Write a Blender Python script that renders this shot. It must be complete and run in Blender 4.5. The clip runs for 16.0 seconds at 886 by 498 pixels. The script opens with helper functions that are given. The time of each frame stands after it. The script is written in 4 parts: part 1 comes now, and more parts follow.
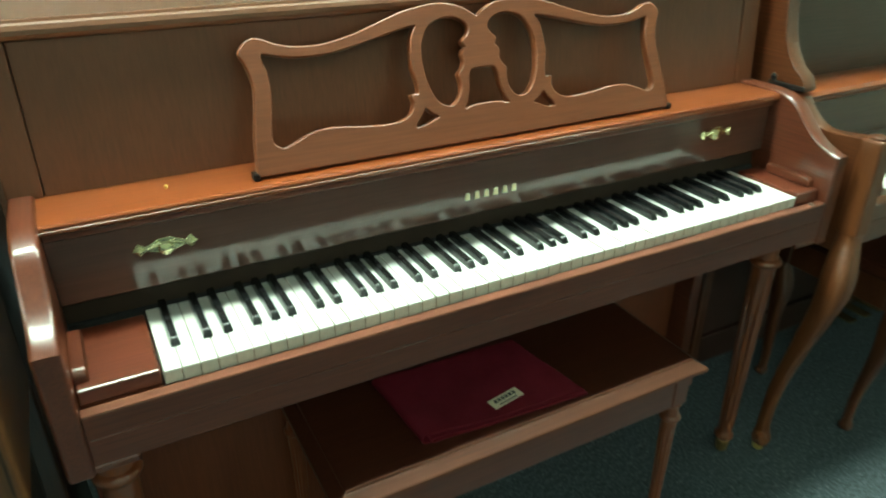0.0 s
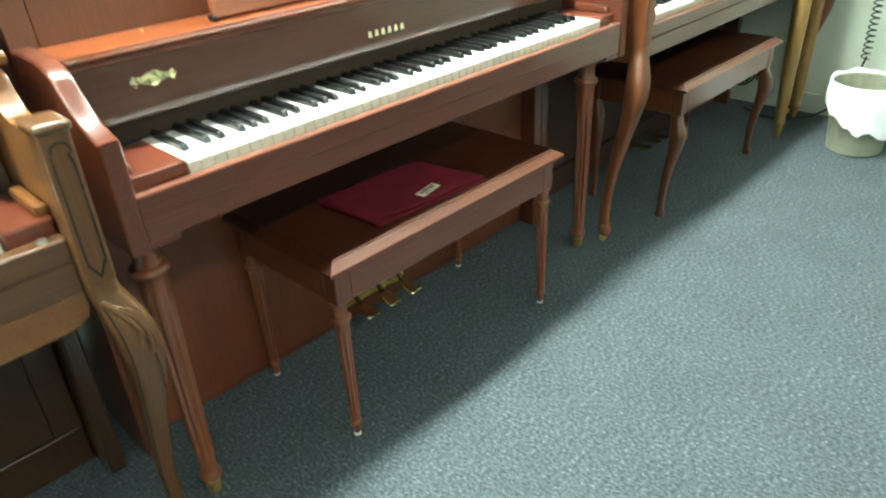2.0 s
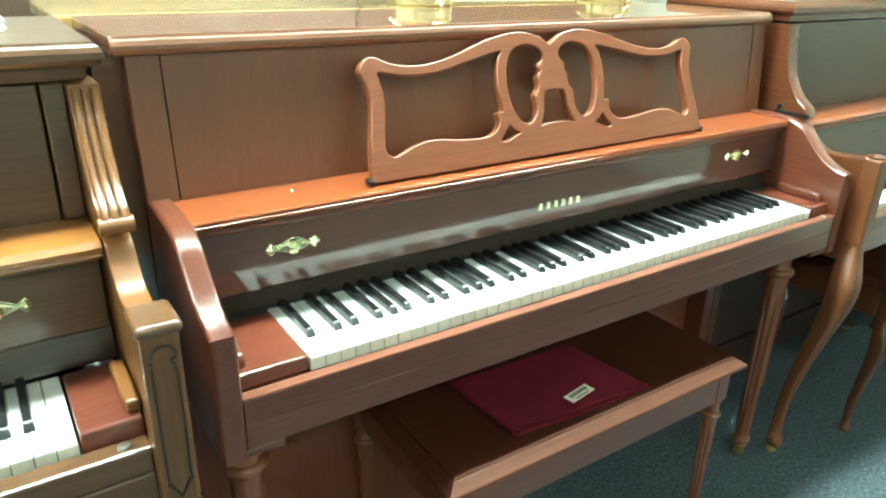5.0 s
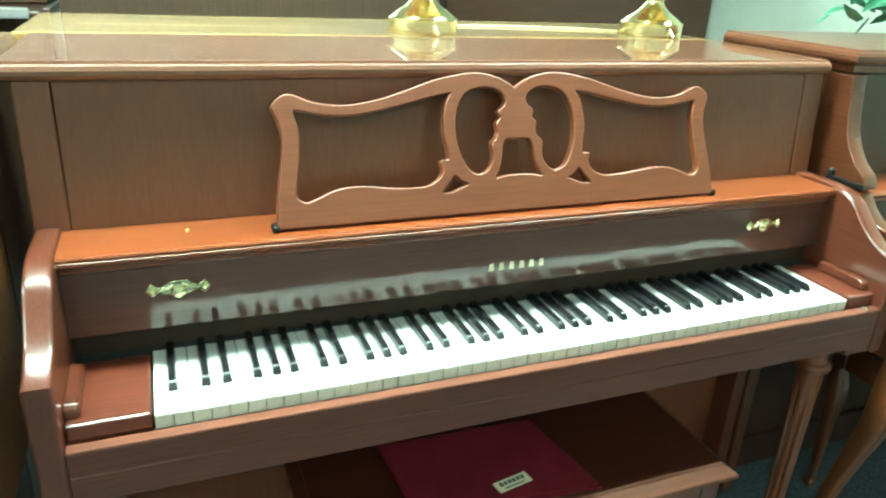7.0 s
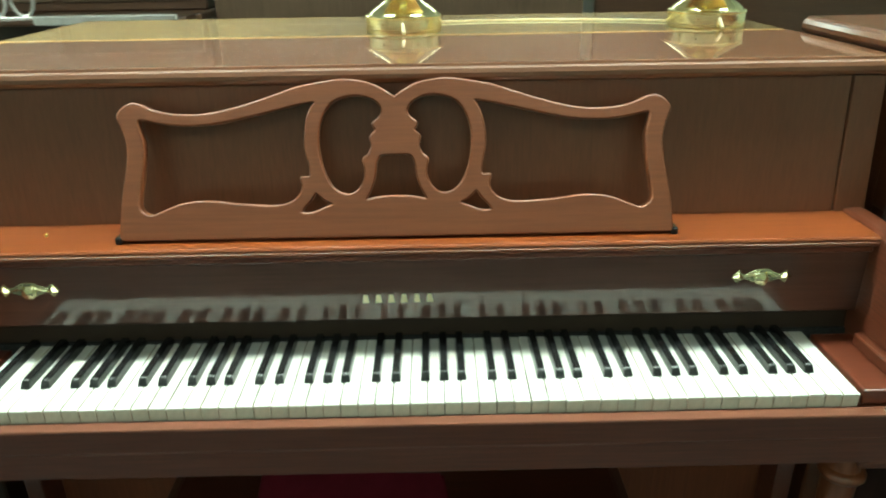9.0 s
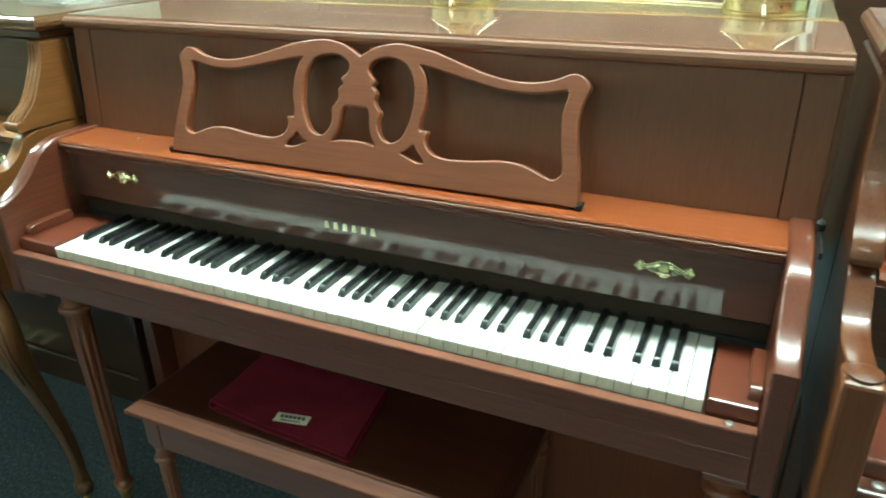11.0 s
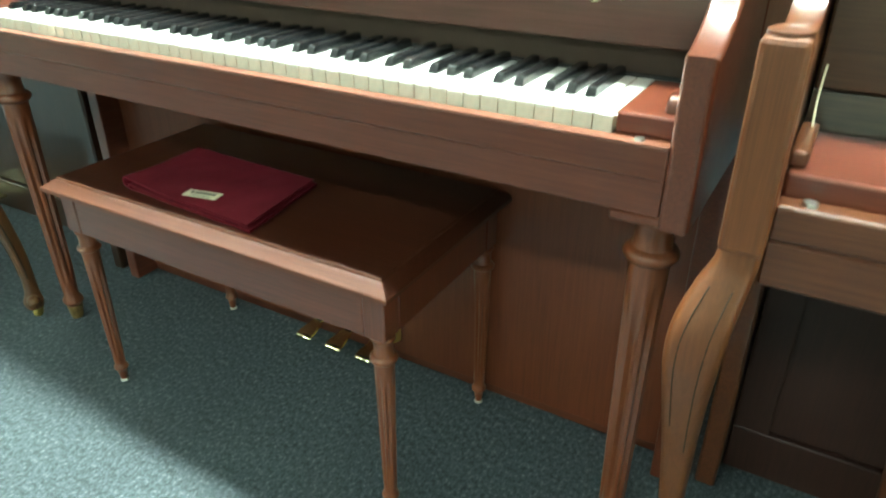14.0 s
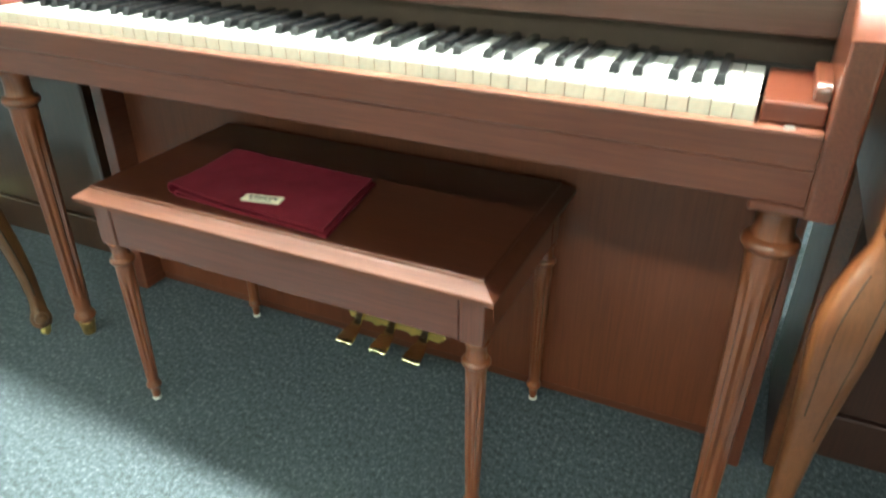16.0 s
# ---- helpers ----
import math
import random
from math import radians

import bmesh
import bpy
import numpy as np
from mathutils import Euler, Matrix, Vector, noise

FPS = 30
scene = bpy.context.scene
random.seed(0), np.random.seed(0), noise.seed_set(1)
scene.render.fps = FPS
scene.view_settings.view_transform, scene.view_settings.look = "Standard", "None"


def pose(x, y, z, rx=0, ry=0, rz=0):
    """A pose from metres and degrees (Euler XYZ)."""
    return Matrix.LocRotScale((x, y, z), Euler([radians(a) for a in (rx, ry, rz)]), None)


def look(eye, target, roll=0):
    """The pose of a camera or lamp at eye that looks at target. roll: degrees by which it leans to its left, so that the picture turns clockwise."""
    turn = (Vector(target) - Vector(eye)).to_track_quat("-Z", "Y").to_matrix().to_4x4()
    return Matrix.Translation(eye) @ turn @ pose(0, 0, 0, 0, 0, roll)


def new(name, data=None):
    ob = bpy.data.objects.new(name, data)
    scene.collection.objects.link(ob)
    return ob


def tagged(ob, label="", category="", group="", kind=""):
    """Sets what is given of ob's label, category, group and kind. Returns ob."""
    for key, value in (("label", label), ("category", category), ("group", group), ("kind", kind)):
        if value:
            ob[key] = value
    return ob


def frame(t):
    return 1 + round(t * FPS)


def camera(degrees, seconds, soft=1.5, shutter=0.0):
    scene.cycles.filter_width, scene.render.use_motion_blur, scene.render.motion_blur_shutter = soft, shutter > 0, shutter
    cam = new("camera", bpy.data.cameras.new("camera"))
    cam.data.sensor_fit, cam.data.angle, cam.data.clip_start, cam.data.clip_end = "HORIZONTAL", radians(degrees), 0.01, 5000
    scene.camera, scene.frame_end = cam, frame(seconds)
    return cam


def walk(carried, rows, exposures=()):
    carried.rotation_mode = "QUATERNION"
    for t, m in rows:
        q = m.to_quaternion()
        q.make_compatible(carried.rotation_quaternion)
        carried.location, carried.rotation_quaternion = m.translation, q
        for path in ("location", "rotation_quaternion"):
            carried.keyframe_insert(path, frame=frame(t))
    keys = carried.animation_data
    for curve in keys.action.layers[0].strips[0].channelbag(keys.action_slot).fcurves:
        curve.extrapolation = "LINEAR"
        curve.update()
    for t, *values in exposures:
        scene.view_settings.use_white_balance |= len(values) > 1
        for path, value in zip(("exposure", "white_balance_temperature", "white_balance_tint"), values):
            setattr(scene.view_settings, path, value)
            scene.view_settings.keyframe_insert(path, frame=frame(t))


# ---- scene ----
cam = camera(64.3, 16.0, soft=2.0, shutter=0.5)
PATH = [
    (0, (-0.03, -0.82, 1.306), (0.811, 0.745, 0.387), 0.1),
    (0.5, (-0.228, -0.872, 1.353), (0.799, 0.538, 0.376), 1.2),
    (1, (-0.439, -0.926, 1.34), (0.728, 0.349, 0.334), -1.5),
    (1.5, (-0.493, -0.986, 1.299), (0.741, 0.218, 0.286), 0.1),
    (2, (-0.473, -1.056, 1.175), (0.75, 0.176, 0.181), -3.2),
    (2.5, (-0.393, -0.991, 1.077), (0.792, 0.277, 0.084), -1.2),
    (3, (-0.375, -0.951, 1.052), (0.756, 0.342, 0.027), -1.6),
    (3.5, (-0.359, -0.924, 1.105), (0.688, 0.482, 0.143), -0.7),
    (4, (-0.346, -0.883, 1.166), (0.66, 0.607, 0.29), 0.8),
    (4.5, (-0.348, -0.814, 1.207), (0.678, 0.715, 0.427), 0.9),
    (4.7, (-0.343, -0.791, 1.236), (0.704, 0.73, 0.465), 1.5),
    (6.8, (0.009, -0.828, 1.312), (0.72, 0.863, 0.515), 2.3),
    (7, (0.045, -0.825, 1.305), (0.754, 0.883, 0.542), 3.1),
    (7.5, (0.165, -0.776, 1.314), (0.788, 0.968, 0.557), 1.9),
    (8, (0.315, -0.708, 1.322), (0.829, 1.049, 0.515), 0.2),
    (8.5, (0.472, -0.727, 1.324), (0.656, 1.087, 0.502), -1.6),
    (9, (0.652, -0.788, 1.314), (0.668, 1.046, 0.515), -0.9),
    (9.2, (0.706, -0.811, 1.308), (0.618, 1.025, 0.518), -1.6),
    (11.3, (1.278, -0.824, 1.331), (0.486, 0.799, 0.471), -0.6),
    (11.5, (1.298, -0.825, 1.336), (0.535, 0.812, 0.476), 0.7),
    (12, (1.417, -0.776, 1.349), (0.609, 0.849, 0.51), 0.6),
    (12.5, (1.526, -0.755, 1.297), (0.586, 0.769, 0.406), -1.3),
    (13, (1.472, -0.732, 1.145), (0.556, 0.781, 0.212), -1.0),
    (13.5, (1.466, -0.726, 1.058), (0.568, 0.784, 0.1), -0.5),
    (14, (1.437, -0.739, 0.984), (0.552, 0.78, 0.029), -0.0),
    (14.5, (1.415, -0.766, 0.918), (0.588, 0.771, -0.06), 0.6),
    (15, (1.337, -0.786, 0.904), (0.555, 0.767, -0.084), -0.1),
    (15.5, (1.265, -0.821, 0.907), (0.54, 0.758, -0.082), 1.3),
    (16, (1.224, -0.804, 0.976), (0.493, 0.781, -0.002), 0.2),
]
EXPOSURES = [(0.0, -0.28, 6500, -20), (0.5, -0.15, 6500, -18), (1.0, 0.28, 6500, -16), (1.5, 0.64, 6500, -14), (2.0, 0.94, 6500, -2), (2.5, 1.02, 6500, 4), (3.0, 1.04, 6500, 6), (3.5, 1.14, 6500, 4), (4.0, 0.89, 6100, -10), (4.5, 0.96, 6000, -12), (7.0, 0.62, 5750, -22), (7.5, 0.38, 5800, -20), (8.0, -0.39, 6500, -16), (8.5, -0.54, 6500, -14), (9.0, -0.40, 6500, -14), (11.5, 0.06, 5850, -18), (12.0, 0.20, 5800, -24), (12.5, 0.46, 5650, -30), (13.0, 0.30, 5750, -24), (13.5, 0.96, 5900, -12), (14.0, 1.17, 6300, -8), (14.5, 1.34, 6850, 10), (15.0, 1.56, 6850, 12), (15.5, 1.54, 6850, 10), (16.0, 1.59, 6500, 2)]
walk(cam, [(t, look(eye, target, roll)) for t, eye, target, roll in PATH], EXPOSURES)

# ---- light ----
world = bpy.data.worlds.new("world")
scene.world = world
world.use_nodes = True
world.node_tree.nodes["Background"].inputs[0].default_value = (0.9, 1.0, 1.0, 1)
world.node_tree.nodes["Background"].inputs[1].default_value = 0.1


# ---- materials ----
def material(name, rough=0.5, metal=0.0, coat=0.0, coat_rough=0.1):
    m = bpy.data.materials.new(name)
    m.use_nodes = True
    b = m.node_tree.nodes["Principled BSDF"]
    b.inputs["Roughness"].default_value = rough
    b.inputs["Metallic"].default_value = metal
    b.inputs["Coat Weight"].default_value = coat
    b.inputs["Coat Roughness"].default_value = coat_rough
    return m, m.node_tree.nodes, m.node_tree.links, b


def ramp_node(nodes, stops):
    r = nodes.new("ShaderNodeValToRGB")
    while len(r.color_ramp.elements) < len(stops):
        r.color_ramp.elements.new(0.5)
    for e, (p, c) in zip(r.color_ramp.elements, stops):
        e.position, e.color = p, (*c, 1)
    return r


def noise_node(nodes, links, stretch, scale, detail=6.0, rough=0.6):
    co = nodes.new("ShaderNodeTexCoord")
    mp = nodes.new("ShaderNodeMapping")
    mp.inputs["Scale"].default_value = stretch
    n = nodes.new("ShaderNodeTexNoise")
    n.inputs["Scale"].default_value = scale
    n.inputs["Detail"].default_value = detail
    n.inputs["Roughness"].default_value = rough
    links.new(co.outputs["Object"], mp.inputs["Vector"])
    links.new(mp.outputs["Vector"], n.inputs["Vector"])
    return n


def bump(nodes, links, source, bsdf, strength, distance):
    b = nodes.new("ShaderNodeBump")
    b.inputs["Strength"].default_value = strength
    b.inputs["Distance"].default_value = distance
    links.new(source, b.inputs["Height"])
    links.new(b.outputs["Normal"], bsdf.inputs["Normal"])


def wood(name, dark, mid, light, stretch=(1.5, 40, 40), rough=0.3, coat=0.6, coat_rough=0.07):
    """Lacquered wood: fine grain along one axis, broad figure and a worn sheen."""
    m, nodes, links, b = material(name, rough, 0, coat, coat_rough)
    grain = noise_node(nodes, links, stretch, 4.0, 8.0, 0.65)
    broad = noise_node(nodes, links, tuple(max(1.0, v * 0.12) for v in stretch), 2.2, 3.0)
    mix = nodes.new("ShaderNodeMix")
    mix.data_type = "FLOAT"
    mix.inputs[0].default_value = 0.28
    links.new(grain.outputs["Fac"], mix.inputs[2])
    links.new(broad.outputs["Fac"], mix.inputs[3])
    r = ramp_node(nodes, [(0.33, dark), (0.5, mid), (0.68, light)])
    links.new(mix.outputs[0], r.inputs["Fac"])
    links.new(r.outputs["Color"], b.inputs["Base Color"])
    wear = noise_node(nodes, links, (6, 6, 6), 3.0, 4.0)
    mr = nodes.new("ShaderNodeMapRange")
    mr.inputs["To Min"].default_value, mr.inputs["To Max"].default_value = rough - 0.04, rough + 0.05
    links.new(wear.outputs["Fac"], mr.inputs["Value"])
    links.new(mr.outputs["Result"], b.inputs["Roughness"])
    bump(nodes, links, grain.outputs["Fac"], b, 0.03, 0.001)
    return m


def plain(name, colour, rough=0.5, metal=0.0, vary=0.12, scale=30.0, coat=0.0, relief=0.0):
    m, nodes, links, b = material(name, rough, metal, coat)
    n = noise_node(nodes, links, (1, 1, 1), scale, 5.0)
    lo = tuple(max(0.0, c * (1 - vary)) for c in colour)
    hi = tuple(min(1.0, c * (1 + vary)) for c in colour)
    r = ramp_node(nodes, [(0.35, lo), (0.65, hi)])
    links.new(n.outputs["Fac"], r.inputs["Fac"])
    links.new(r.outputs["Color"], b.inputs["Base Color"])
    if relief:
        bump(nodes, links, n.outputs["Fac"], b, 0.5, relief)
    return m


GX, GY, GZ = (2, 60, 60), (60, 2, 60), (60, 60, 2)
RED = ((0.078, 0.019, 0.009), (0.113, 0.029, 0.014), (0.15, 0.041, 0.02))
mahogany = wood("mahogany_along", *RED, GX)
mahogany_up = wood("mahogany_upright", *RED, GZ)
mahogany_deep = wood("mahogany_sides", *RED, GY)
panel_wood = wood("upper_panel_mahogany", (0.12, 0.039, 0.016), (0.145, 0.048, 0.02), (0.17, 0.058, 0.025), GZ, 0.42, 0.2, 0.2)
lower_wood = wood("lower_panel_mahogany", (0.115, 0.027, 0.01), (0.15, 0.037, 0.013), (0.185, 0.048, 0.018), GZ, 0.5, 0.1, 0.25)
mahogany_lid = wood("mahogany_lid", (0.125, 0.041, 0.015), (0.157, 0.054, 0.02), (0.19, 0.068, 0.027), GX, 0.5, 1.0, 0.03)
# Dark lid wood, deepened in colour for the keyboard's shade over it.
bench_wood = wood("dark_shaded_bench_mahogany", (0.034, 0.009, 0.005), (0.052, 0.014, 0.007), (0.072, 0.021, 0.01), GX, 0.3, 0.6, 0.06)
# Rim wood: wear, and the light on the front edge painted in as colour.
rim_wood = wood("worn_lit_bench_rim", (0.088, 0.023, 0.009), (0.12, 0.033, 0.013), (0.155, 0.045, 0.018), GX, 0.5, 0.08, 0.3)
block_wood = wood("key_block_mahogany", (0.095, 0.022, 0.011), (0.125, 0.03, 0.015), (0.155, 0.039, 0.02), GX, 0.3, 0.6, 0.08)
# Paler mahogany that puts the overhead light on the rail's edge into the colour.
rail_top = wood("lit_rail_edge", (0.13, 0.04, 0.022), (0.165, 0.054, 0.03), (0.2, 0.069, 0.04), GX, 0.4, 0.3, 0.1)
mahogany_gloss = wood("mahogany_fallboard", (0.06, 0.022, 0.014), (0.075, 0.028, 0.018), (0.09, 0.034, 0.022), GX, 0.5, 1.0, 0.085)
mahogany_gloss.node_tree.nodes["Principled BSDF"].inputs["Specular IOR Level"].default_value = 0.15
mahogany_gloss.node_tree.nodes["Principled BSDF"].inputs["Coat IOR"].default_value = 1.62
shelf_wood = wood("mahogany_shelf", (0.165, 0.036, 0.01), (0.205, 0.047, 0.012), (0.245, 0.06, 0.016), GX, 0.32, 0.4, 0.1)
desk_wood = wood("cherry_desk", (0.14, 0.038, 0.014), (0.18, 0.051, 0.019), (0.22, 0.065, 0.025), GX, 0.42, 0.12)
OAK = ((0.062, 0.026, 0.01), (0.1, 0.043, 0.016), (0.14, 0.063, 0.025))
walnut = wood("walnut_along", *OAK, GX)
walnut_up = wood("walnut_upright", *OAK, GZ)
walnut_deep = wood("walnut_sides", (0.13, 0.047, 0.011), (0.172, 0.065, 0.016), (0.215, 0.086, 0.023), GY, 0.4, 0.35, 0.12)
walnut_leg = wood("walnut_leg", (0.075, 0.029, 0.009), (0.112, 0.045, 0.014), (0.15, 0.063, 0.021), GZ, 0.38, 0.3, 0.15)
# Lower walnut, darkened in colour for the shade under the keybed.
walnut_low = wood("shaded_walnut_lower_panel", (0.028, 0.012, 0.006), (0.044, 0.019, 0.009), (0.06, 0.026, 0.013), GZ)
CHE = ((0.07, 0.02, 0.008), (0.105, 0.032, 0.012), (0.14, 0.046, 0.018))
cherry = wood("cherry_along", *CHE, GX, 0.34, 0.4, 0.1)
cherry_up = wood("cherry_upright", *CHE, GZ, 0.34, 0.45, 0.1)
cherry_deep = wood("cherry_sides", *CHE, GY, 0.3, 0.6, 0.07)
leg_wood = wood("leg_mahogany", (0.13, 0.034, 0.013), (0.175, 0.049, 0.018), (0.22, 0.065, 0.025), GZ)
cherry_leg = wood("leg_cherry", (0.105, 0.03, 0.008), (0.142, 0.043, 0.012), (0.18, 0.057, 0.017), GZ, 0.42, 0.2, 0.15)
walnut_shelf = wood("walnut_shelf", (0.21, 0.076, 0.016), (0.265, 0.102, 0.022), (0.32, 0.13, 0.03), GX)
walnut_board = wood("walnut_fallboard", (0.055, 0.026, 0.011), (0.08, 0.038, 0.017), (0.105, 0.051, 0.024), GX, 0.35, 0.4, 0.15)
brown_dark = wood("dark_brown_panel", (0.04, 0.017, 0.008), (0.058, 0.025, 0.012), (0.078, 0.035, 0.017), GX, 0.4, 0.25, 0.15)
# Lower cherry: dark red, with the shade under the keybed painted in.
red_dark = wood("shaded_dark_red_panel", (0.024, 0.007, 0.004), (0.034, 0.01, 0.006), (0.046, 0.014, 0.008), GZ, 0.6, 0.05, 0.3)
golden = wood("golden_oak_along", (0.3, 0.18, 0.06), (0.37, 0.23, 0.08), (0.44, 0.28, 0.105), GX, 0.5, 1.0, 0.03)
ivory = plain("white_key_plastic", (0.8, 0.79, 0.74), 0.22, 0, 0.03, 12, 0.2)
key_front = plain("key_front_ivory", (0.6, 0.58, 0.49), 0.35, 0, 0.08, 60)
ebony = plain("black_key_plastic", (0.012, 0.012, 0.013), 0.22, 0, 0.3, 40, 0.2)
key_stick = plain("bare_key_wood", (0.32, 0.25, 0.16), 0.7, 0, 0.2, 40)
nylon = plain("white_nylon", (0.75, 0.74, 0.7), 0.5, 0, 0.05, 40)
felt = plain("dark_felt", (0.022, 0.022, 0.022), 0.9, 0, 0.3, 200)
brass = plain("polished_brass", (0.9, 0.82, 0.5), 0.18, 1.0, 0.12, 25)
brass_dull = plain("worn_brass", (0.75, 0.58, 0.2), 0.42, 0.8, 0.2, 30)
glide_brass = plain("tarnished_brass", (0.3, 0.2, 0.08), 0.5, 0.7, 0.3, 60)
gilt = plain("gilt_lettering", (0.92, 0.82, 0.55), 0.45, 0.0, 0.08, 60)
black_metal = plain("black_metal", (0.02, 0.02, 0.02), 0.4, 0.6, 0.2, 50)
steel = plain("steel", (0.6, 0.6, 0.6), 0.3, 1.0, 0.15, 50)
wall_paint = plain("pale_wall_paint", (0.52, 0.56, 0.48), 0.85, 0, 0.04, 6, 0, 0.0005)
ceiling_tile = plain("ceiling_tile", (0.75, 0.76, 0.74), 0.9, 0, 0.06, 60)
tag_cloth = plain("cream_label", (0.72, 0.66, 0.48), 0.8, 0, 0.06, 90)
ink = plain("dark_print", (0.06, 0.06, 0.06), 0.7)
grey_plastic = plain("beige_grey_plastic", (0.24, 0.245, 0.18), 0.5, 0, 0.06, 15)
bag_film = plain("white_bag_film", (0.82, 0.84, 0.84), 0.35, 0, 0.04, 25, 0, 0.004)
# For carved lines, and for the shade painted onto the nameboard.
carving_and_shade = plain("dark_carving_and_nameboard_shade", (0.028, 0.013, 0.005), 0.75)
rubber = plain("black_rubber", (0.015, 0.015, 0.015), 0.6)
steel_grey = plain("satin_grey_lacquer", (0.42, 0.4, 0.38), 0.25, 0.3, 0.1, 30, 0.5)
rear_wood = wood("grey_brown_walnut", (0.06, 0.036, 0.022), (0.09, 0.055, 0.034), (0.12, 0.075, 0.048), GZ, 0.35, 0.3)
post_wood = wood("dull_oak_post", (0.19, 0.1, 0.028), (0.25, 0.14, 0.04), (0.31, 0.18, 0.055), GZ, 0.35, 0.3)
dark_wood = wood("dark_walnut", (0.025, 0.014, 0.009), (0.045, 0.024, 0.015), (0.07, 0.038, 0.024), GX)
leaf_green = plain("leaf_green", (0.05, 0.16, 0.08), 0.45, 0, 0.35, 30)
wicker = plain("wicker", (0.16, 0.1, 0.05), 0.7, 0, 0.4, 80, 0, 0.003)


def carpet_material():
    m, nodes, links, b = material("blue_grey_carpet", 0.95)
    tuft = noise_node(nodes, links, (1, 0.62, 1), 135.0, 4.0, 0.78)
    patch = noise_node(nodes, links, (1, 1, 1), 5.0, 4.0)
    r = ramp_node(nodes, [(0.35, (0.024, 0.034, 0.039)), (0.5, (0.058, 0.076, 0.085)), (0.6, (0.1, 0.122, 0.134)), (0.68, (0.2, 0.228, 0.242))])
    links.new(tuft.outputs["Fac"], r.inputs["Fac"])
    r2 = ramp_node(nodes, [(0.3, (0.82, 0.82, 0.82)), (0.7, (1, 1, 1))])
    links.new(patch.outputs["Fac"], r2.inputs["Fac"])
    mix = nodes.new("ShaderNodeMix")
    mix.data_type, mix.blend_type = "RGBA", "MULTIPLY"
    mix.inputs[0].default_value = 1.0
    links.new(r.outputs["Color"], mix.inputs[6])
    links.new(r2.outputs["Color"], mix.inputs[7])
    links.new(mix.outputs[2], b.inputs["Base Color"])
    bump(nodes, links, tuft.outputs["Fac"], b, 0.12, 0.0012)
    return m


def maroon_material():
    m, nodes, links, b = material("maroon_cloth", 0.95)
    b.inputs["Specular IOR Level"].default_value = 0.15
    n = noise_node(nodes, links, (1, 1, 1), 400.0, 2.0)
    f = noise_node(nodes, links, (1, 1, 1), 14.0, 3.0)
    r = ramp_node(nodes, [(0.3, (0.1, 0.007, 0.014)), (0.7, (0.15, 0.011, 0.022))])
    links.new(f.outputs["Fac"], r.inputs["Fac"])
    links.new(r.outputs["Color"], b.inputs["Base Color"])
    bump(nodes, links, n.outputs["Fac"], b, 0.5, 0.001)
    return m


carpet_mat, maroon = carpet_material(), maroon_material()
tube_mat, tn, tl, tb = material("lamp_diffuser", 0.5)
tb.inputs["Base Color"].default_value = (0.9, 0.9, 0.9, 1)
tb.inputs["Emission Color"].default_value = (0.93, 1.0, 0.96, 1)
tb.inputs["Emission Strength"].default_value = 62.0
dim_mat, dn, dl, db = material("aisle_lamp_diffuser", 0.5)
db.inputs["Base Color"].default_value = (0.9, 0.9, 0.9, 1)
db.inputs["Emission Color"].default_value = (0.93, 1.0, 0.96, 1)
db.inputs["Emission Strength"].default_value = 22.0


# ---- builders ----
def thing(name, label, category, at=(0, 0, 0), group="", kind=""):
    ob = new(name)
    ob.empty_display_size = 0.05
    ob.location = at
    return tagged(ob, label, category, group, kind)


def solid(name, bm, mat, smooth=False):
    me = bpy.data.meshes.new(name)
    bmesh.ops.recalc_face_normals(bm, faces=bm.faces)
    if smooth:
        for f in bm.faces:
            f.smooth = True
    bm.to_mesh(me)
    bm.free()
    if smooth:
        me.set_sharp_from_angle(angle=radians(35))
        areas = sorted(f.area for f in me.polygons)
        for f in me.polygons:
            if f.area > 15 * areas[len(areas) // 2]:
                f.use_smooth = False
    me.materials.append(mat)
    return new(name, me)


def part(name, bm, mat, parent, label="", smooth=False):
    ob = solid(name, bm, mat, smooth)
    ob.parent = parent
    return tagged(ob, label)


def box(x0, x1, y0, y1, z0, z1, bevel=0.0, seg=1, bm=None):
    own = bmesh.new()
    bmesh.ops.create_cube(own, size=1.0, matrix=Matrix.LocRotScale(((x0 + x1) / 2, (y0 + y1) / 2, (z0 + z1) / 2), None, (x1 - x0, y1 - y0, z1 - z0)))
    if bevel:
        bmesh.ops.bevel(own, geom=own.edges[:], offset=bevel, segments=seg, affect="EDGES", profile=0.5)
    return merged(bm, own)


def merged(bm, own):
    if bm is None:
        return own
    me = bpy.data.meshes.new("scratch")
    own.to_mesh(me)
    own.free()
    bm.from_mesh(me)
    bpy.data.meshes.remove(me)
    return bm


def catmull(pts, n=5, closed=True):
    out, k = [], len(pts)
    for i in range(k if closed else k - 1):
        p = [Vector(pts[j % k] if closed else pts[min(max(j, 0), k - 1)]) for j in (i - 1, i, i + 1, i + 2)]
        for s in range(n):
            t = s / n
            out.append(tuple(0.5 * (2 * p[1] + (p[2] - p[0]) * t + (2 * p[0] - 5 * p[1] + 4 * p[2] - p[3]) * t * t + (3 * p[1] - p[0] - 3 * p[2] + p[3]) * t ** 3)))
    if not closed:
        out.append(tuple(pts[-1]))
    return out


